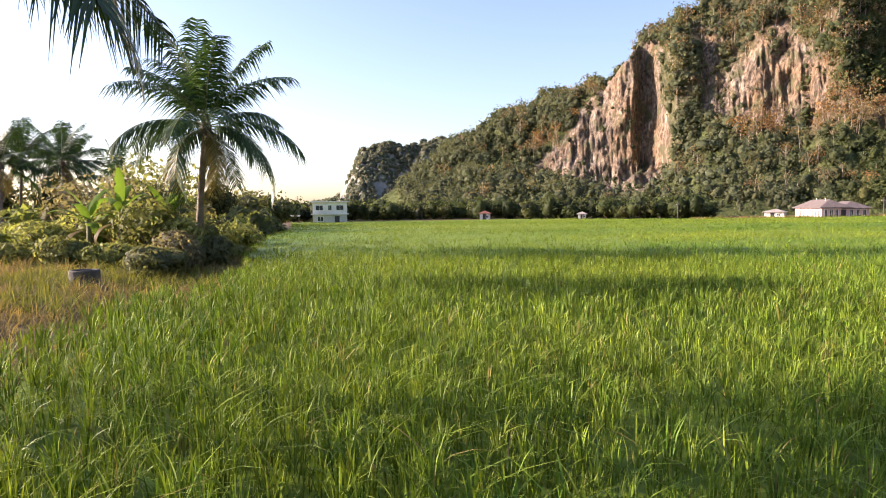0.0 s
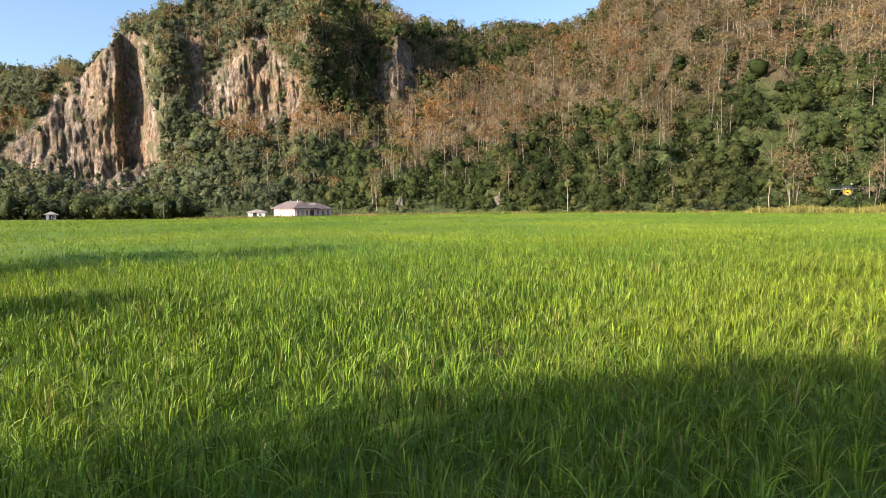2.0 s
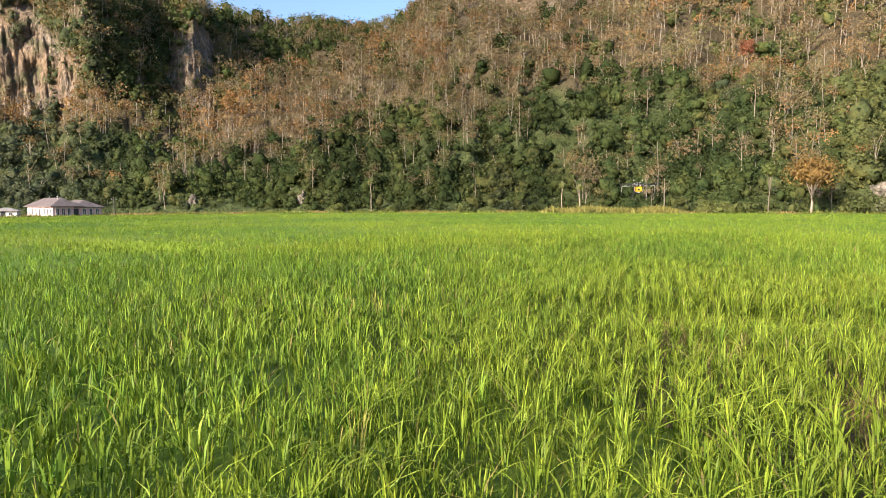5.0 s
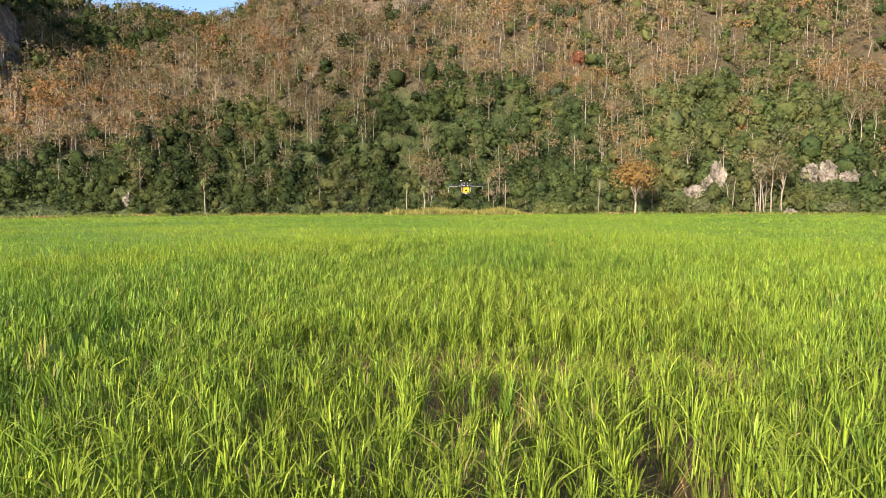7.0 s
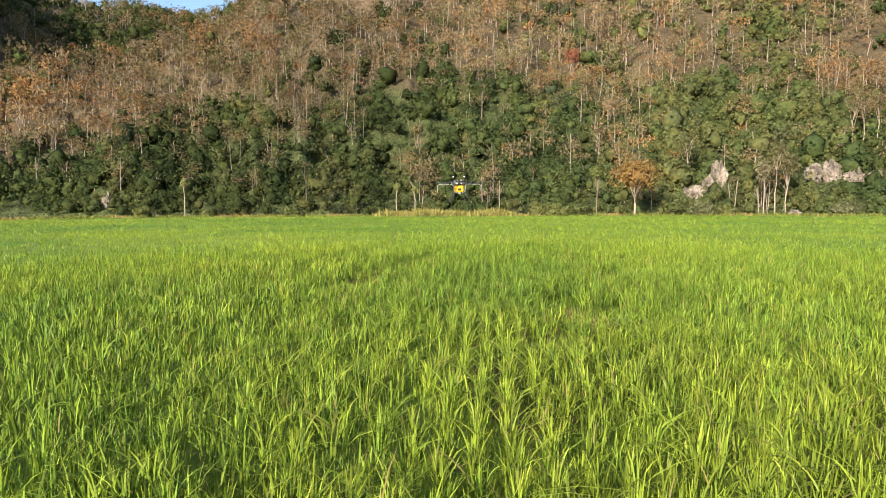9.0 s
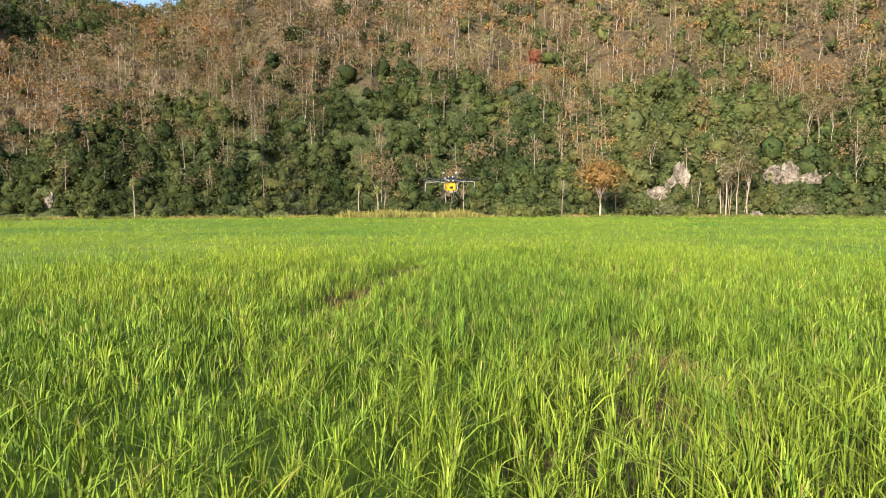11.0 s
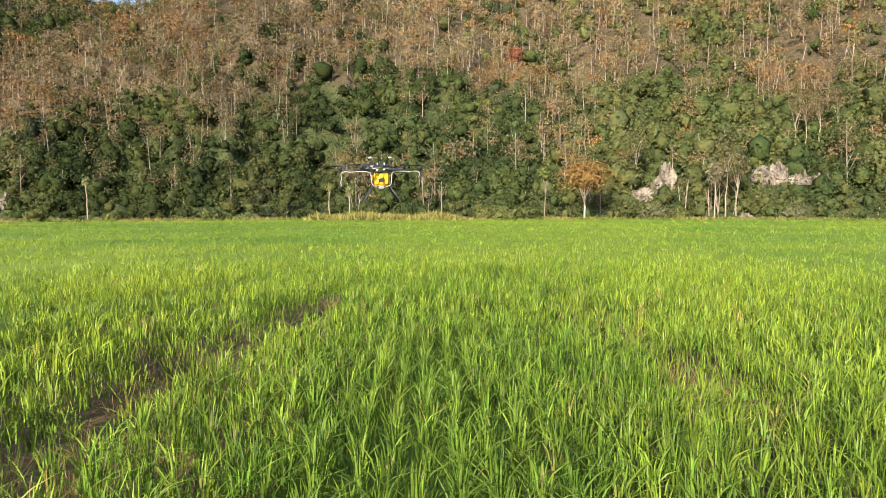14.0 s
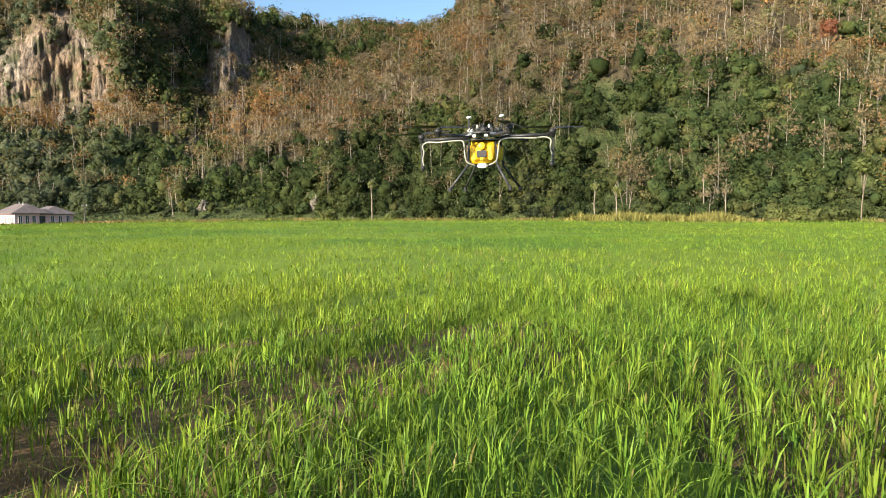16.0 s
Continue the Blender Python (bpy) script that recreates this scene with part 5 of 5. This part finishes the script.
def shed(m, label, long, deep, wall, roof_mat, wall_mat, rise=0.7):
    s = empty("outbuilding", m, label, "shed")
    bm = bmesh.new()
    block(bm, 0, long, 0, 0.15, 0, wall), block(bm, 0, long, deep - 0.15, deep, 0, wall)
    block(bm, 0, 0.15, 0.15, deep - 0.15, 0, wall), block(bm, long - 0.15, long, 0.15, deep - 0.15, 0, wall)
    part("wall", bm, wall_mat, s)
    bm = bmesh.new()
    hip_roof(bm, 0, long, 0, deep, wall + 0.06, wall + rise, 0.45, 0.08)
    part("roof", bm, roof_mat, s)
    bm = bmesh.new()
    block(bm, long * 0.3, long * 0.3 + 0.9, -0.03, 0.05, 0.05, min(1.8, wall - 0.1))
    part("door", bm, M_GLASS, s)
    house_window(s, long * 0.72, -0.01, wall * 0.6, 0.6, 0.5, 0)
    return s


shed(at(-131.5, 112.5, 40, 0.0), "small white outbuilding with a tin hip roof", 4.2, 3.2, 1.5, M_TIN, M_WHITE)
shed(at(-157, 50, 70), "small cream hut with a rusty roof among trees", 2.6, 2.4, 1.9, M_RUST, M_WHITE)
shed(at(-151, 74, 65), "small white field hut", 1.9, 1.9, 1.5, M_TIN, M_WHITE)


def white_house():
    """Two-storey house with a flat roof, its face towards the field."""
    h = empty("white_house", pose(-141, 8.0, zed(-141, 8) - 0.1, 0, 0, 84), "two-storey white house with a flat roof", "house")
    long, deep, wall = 7.2, 6.0, 4.9
    for z0, z1, mat in ((0, 2.3, M_GREYWALL), (2.5, wall, M_WHITE)):
        bm = bmesh.new()
        block(bm, 0, long, 0, 0.2, z0, z1), block(bm, 0, long, deep - 0.2, deep, z0, z1)
        block(bm, 0, 0.2, 0.2, deep - 0.2, z0, z1), block(bm, long - 0.2, long, 0.2, deep - 0.2, z0, z1)
        part("wall", bm, mat, h, "grey lower wall" if z0 == 0 else "white upper wall")
    for z0, z1, name in ((2.3, 2.5, "floor_slab"), (wall, wall + 0.25, "roof")):
        bm = bmesh.new()
        block(bm, -0.35, long + 0.35, -0.5, deep + 0.35, z0, z1, 0.03)
        part(name, bm, M_WHITE, h)
    for x, w in ((1.4, 1.5), (3.6, 0.7), (5.7, 1.5)):
        house_window(h, x, -0.01, 3.75, w, 1.0, 0)
    house_window(h, 1.6, -0.01, 1.4, 1.2, 0.9, 0)
    bm = bmesh.new()
    block(bm, 4.6, 5.6, -0.03, 0.05, 0.0, 2.0)
    part("door", bm, M_GLASS, h)


white_house()


def canopy():
    """A lean-to roof on posts beside the white house."""
    s = empty("lean_to", at(-136, 0.5, 84), "open lean-to with a pale tin roof", "shed")
    bm = bmesh.new()
    block(bm, 0, 4.6, 0, 3.0, 1.9, 2.0, 0.0, pose(0, 0, 0, 3, 0, 0))
    part("roof", bm, M_TIN, s)
    for x in (0.2, 4.4):
        for y in (0.2, 2.8):
            bm = bmesh.new()
            tube(bm, [(x, y, -0.1), (x, y, 1.95)], 0.06, 6)
            part("post", bm, M_DARKBARK, s)


canopy()


def utility_pole(m, label, height=7.0):
    p = empty("utility_pole", m, label, "pole", "utility poles")
    part("pole", tube(bmesh.new(), [(0, 0, -0.2), (0, 0, height)], (0.13, 0.09), 8), M_CONCRETE, p)
    bm = bmesh.new()
    block(bm, -0.45, 0.45, -0.04, 0.04, height - 0.6, height - 0.5, 0.01)
    arm = part("crossarm", bm, M_CONCRETE, p)
    for x in (-0.4, 0.0, 0.4):
        part("insulator", tube(bmesh.new(), [(x, 0, height - 0.5), (x, 0, height - 0.36)], (0.05, 0.03), 6), M_TRIM, arm)


for x, y, h in ((-100.9, 113.4, 4.0), (-143, 97, 4.2)):
    utility_pole(at(x, y, 30), "slim grey concrete utility pole near the pink house", h)


def concrete_block():
    b = empty("well_ring", at(-18.29, -4.67, 0), "squat weathered concrete ring on the dry grass", "well ring")
    bm = bmesh.new()
    seg, ro, ri, h = 24, 0.36, 0.28, 0.42
    ring = []
    for k in range(seg):
        q = 2 * math.pi * k / seg
        ring.append([bm.verts.new((rad * math.cos(q), rad * math.sin(q), z)) for rad, z in ((ro, -0.05), (ro, h - 0.03), (ro - 0.03, h), (ri + 0.02, h), (ri, h - 0.02), (ri, 0.05))])
    for k in range(seg):
        a, c = ring[k], ring[(k + 1) % seg]
        for j in range(5):
            bm.faces.new((a[j], c[j], c[j + 1], a[j + 1]))
    bm.faces.new([v[5] for v in ring])
    part("ring", bm, M_CONCRETE, b)


concrete_block()


# ---- the spraying drone ----
def spraying_drone():
    """Six-armed crop-spraying drone hovering over the rice; its nose looks back along the walk (-y)."""
    d = empty("spraying_drone", pose(-1.4, 38.9, 2.75, 2, -1, 8), "black six-armed crop-spraying drone with a yellow tank, hovering", "drone")
    # tank: moulded, with a shoulder, ribs and a cap
    bm = bmesh.new()
    block(bm, -0.15, 0.15, -0.20, 0.24, -0.115, 0.095, 0.035)
    tank = part("tank", bm, M_TANK, d, "yellow plastic spray tank", True)
    for x in (-0.085, 0.0, 0.085):
        bm = bmesh.new()
        block(bm, x - 0.022, x + 0.022, -0.212, -0.19, -0.09, 0.05, 0.008)
        part("rib", bm, M_TANK, tank)
    part("filler_cap", tube(bmesh.new(), [(0, -0.195, 0.045), (0, -0.225, 0.05), (0, -0.232, 0.05)], (0.04, 0.04, 0.03), 14), M_TANK, tank, "", True)
    # central frame
    for z in (0.115, 0.185):
        bm = bmesh.new()
        bmesh.ops.create_cone(bm, segments=12, radius1=0.235, radius2=0.235, depth=0.012, cap_ends=True)
        bmesh.ops.translate(bm, vec=(0, 0, z), verts=bm.verts)
        part("frame_plate", bm, M_CARBON, d)
    for name, (x0, x1, y0, y1, z0, z1), mat in (("battery", (-0.10, 0.10, -0.05, 0.17, 0.195, 0.25), M_BLACK), ("flight_controller", (-0.05, 0.05, -0.16, -0.07, 0.195, 0.235), M_BLACK), ("power_module", (-0.17, -0.11, -0.08, 0.05, 0.195, 0.24), M_METAL),
                                                ("receiver", (0.11, 0.17, -0.10, 0.0, 0.195, 0.235), M_BLACK), ("pump", (-0.05, 0.05, -0.21, -0.13, -0.165, -0.12), M_METAL), ("pump_guard", (-0.09, 0.09, -0.12, 0.10, -0.155, -0.12), M_BLACK)):
        bm = bmesh.new()
        block(bm, x0, x1, y0, y1, z0, z1, 0.012)
        part(name, bm, mat, d)
    # plugs, lamp and wiring on the front edge of the deck
    for x, y, z, mat in ((-0.07, -0.210, 0.15, M_TRIM), (0.05, -0.212, 0.15, M_TRIM)):
        bm = bmesh.new()
        block(bm, x - 0.016, x + 0.016, y - 0.014, y + 0.014, z - 0.014, z + 0.014, 0.004)
        part("power_plug", bm, mat, d, "pale power plug")
    for x in (-0.13, -0.05, 0.04, 0.12):
        loop = [(x + 0.05 * math.sin(f * math.pi) * (1 if x < 0 else -1), -0.19 + 0.14 * f, 0.20 + 0.075 * math.sin(f * math.pi)) for f in np.linspace(0, 1, 9)]
        part("cable", tube(bmesh.new(), loop, 0.007, 6), M_BLACK, d, "", True)
    for x in (-0.06, 0.06):
        part("status_lamp", tube(bmesh.new(), [(x, -0.11, 0.234), (x, -0.11, 0.262), (x, -0.11, 0.268)], (0.010, 0.010, 0.006), 10), M_TRIM, d, "pale lamp dome", True)
    bm = bmesh.new()
    block(bm, -0.05, 0.05, -0.222, -0.208, -0.06, 0.005, 0.004)
    part("warning_label", bm, M_BLACK, tank)
    for sx in (-1, 1):
        mast = part("antenna_mast", tube(bmesh.new(), [(sx * 0.17, 0.02, 0.19), (sx * 0.17, 0.02, 0.355)], 0.010, 8), M_CARBON, d)
        part("antenna_disc", tube(bmesh.new(), [(sx * 0.17, 0.02, 0.35), (sx * 0.17, 0.02, 0.363), (sx * 0.17, 0.02, 0.372)], (0.026, 0.028, 0.018), 14), M_TRIM, mast, "pale antenna puck", True)
    # arms, motors and propellers at rest
    for k in range(6):
        q = radians(60 * k)
        c, s = math.cos(q), math.sin(q)
        tip = Vector((0.68 * c, 0.68 * s, 0.15))
        arm = part("arm", tube(bmesh.new(), [(0.16 * c, 0.16 * s, 0.15), tip], 0.015, 10), M_CARBON, d, "", True)
        bm = bmesh.new()
        tube(bm, [tip + Vector((0, 0, -0.028)), tip + Vector((0, 0, -0.02)), tip + Vector((0, 0, 0.008)), tip + Vector((0, 0, 0.012)), tip + Vector((0, 0, 0.05)), tip + Vector((0, 0, 0.056))], (0.02, 0.027, 0.027, 0.037, 0.037, 0.014), 14)
        motor = part("motor", bm, M_BLACK, arm, "", True)
        bm = bmesh.new()
        block(bm, 0.12, 0.24, -0.028, 0.028, 0.16, 0.18, 0.004, pose(0, 0, 0, 0, 0, 60 * k))
        part("arm_joint", bm, M_METAL, arm)
        bm = bmesh.new()
        turn = pose(*(tip + Vector((0, 0, 0.07))), 0, 0, 25 + 47 * k)
        for sgn in (-1, 1):
            rows = []
            for j in range(9):
                f = j / 8
                w = 0.030 * (0.55 + 0.9 * math.sin(math.pi * min(0.15 + f * 0.75, 1))) * (1 - 0.55 * f)
                tw = radians(20 - 14 * f) * sgn
                x = sgn * (0.02 + 0.32 * f)
                rows.append([bm.verts.new(turn @ Vector((x, y * math.cos(tw), y * math.sin(tw) + zz))) for y, zz in ((-w, 0.0), (0, 0.006), (w, 0.0), (0, -0.003))])
            for a, b in zip(rows, rows[1:]):
                for j in range(4):
                    bm.faces.new((a[j], a[(j + 1) % 4], b[(j + 1) % 4], b[j]))
            bm.faces.new(rows[-1])
        part("propeller", bm, M_BLACK, arm)
    # spray lines and nozzles under the side arms and the back pair
    for sx in (-1, 1):
        pts = [(sx * 0.07, -0.20, -0.14), (sx * 0.15, -0.23, -0.10), (sx * 0.17, -0.23, 0.0), (sx * 0.19, -0.19, 0.10), (sx * 0.30, -0.05, 0.125), (sx * 0.50, -0.025, 0.118), (sx * 0.61, -0.02, 0.125), (sx * 0.665, -0.015, 0.09), (sx * 0.655, -0.01, 0.02), (sx * 0.672, 0.0, -0.05), (sx * 0.662, 0.0, -0.125)]
        smooth = []
        for k in range(len(pts) - 1):
            p0, p1, p2, p3 = (np.array(pts[min(max(k + j, 0), len(pts) - 1)]) for j in (-1, 0, 1, 2))
            for f in (0, 0.25, 0.5, 0.75):
                smooth.append(tuple(0.5 * (2 * p1 + (p2 - p0) * f + (2 * p0 - 5 * p1 + 4 * p2 - p3) * f ** 2 + (3 * p1 - p0 - 3 * p2 + p3) * f ** 3)))
        smooth.append(pts[-1])
        hose = part("spray_hose", tube(bmesh.new(), smooth, 0.0072, 7), M_HOSE, d, "pale spray hose", True)
        part("nozzle_tube", tube(bmesh.new(), [(sx * 0.685, 0.01, 0.12), (sx * 0.685, 0.01, -0.12)], 0.011, 8), M_CARBON, hose)
        part("nozzle", tube(bmesh.new(), [(sx * 0.672, 0.0, -0.115), (sx * 0.672, 0.0, -0.145), (sx * 0.672, 0.0, -0.175)], (0.022, 0.026, 0.012), 10), M_BLACK, hose, "", True)
    # landing legs
    for sx in (-1, 1):
        for sy in (-1, 1):
            a, b, c = Vector((sx * 0.13, sy * 0.15, 0.11)), Vector((sx * 0.15, sy * 0.18, -0.14)), Vector((sx * 0.30, sy * 0.34, -0.37))
            leg = part("leg", tube(bmesh.new(), [a, b, b + (c - b) * 0.15, c], 0.013, 8), M_CARBON, d, "", True)
            part("foot", tube(bmesh.new(), [c + Vector((0, 0, 0.02)), c - Vector((0, 0, 0.025))], (0.018, 0.02), 8), M_BLACK, leg)


spraying_drone()
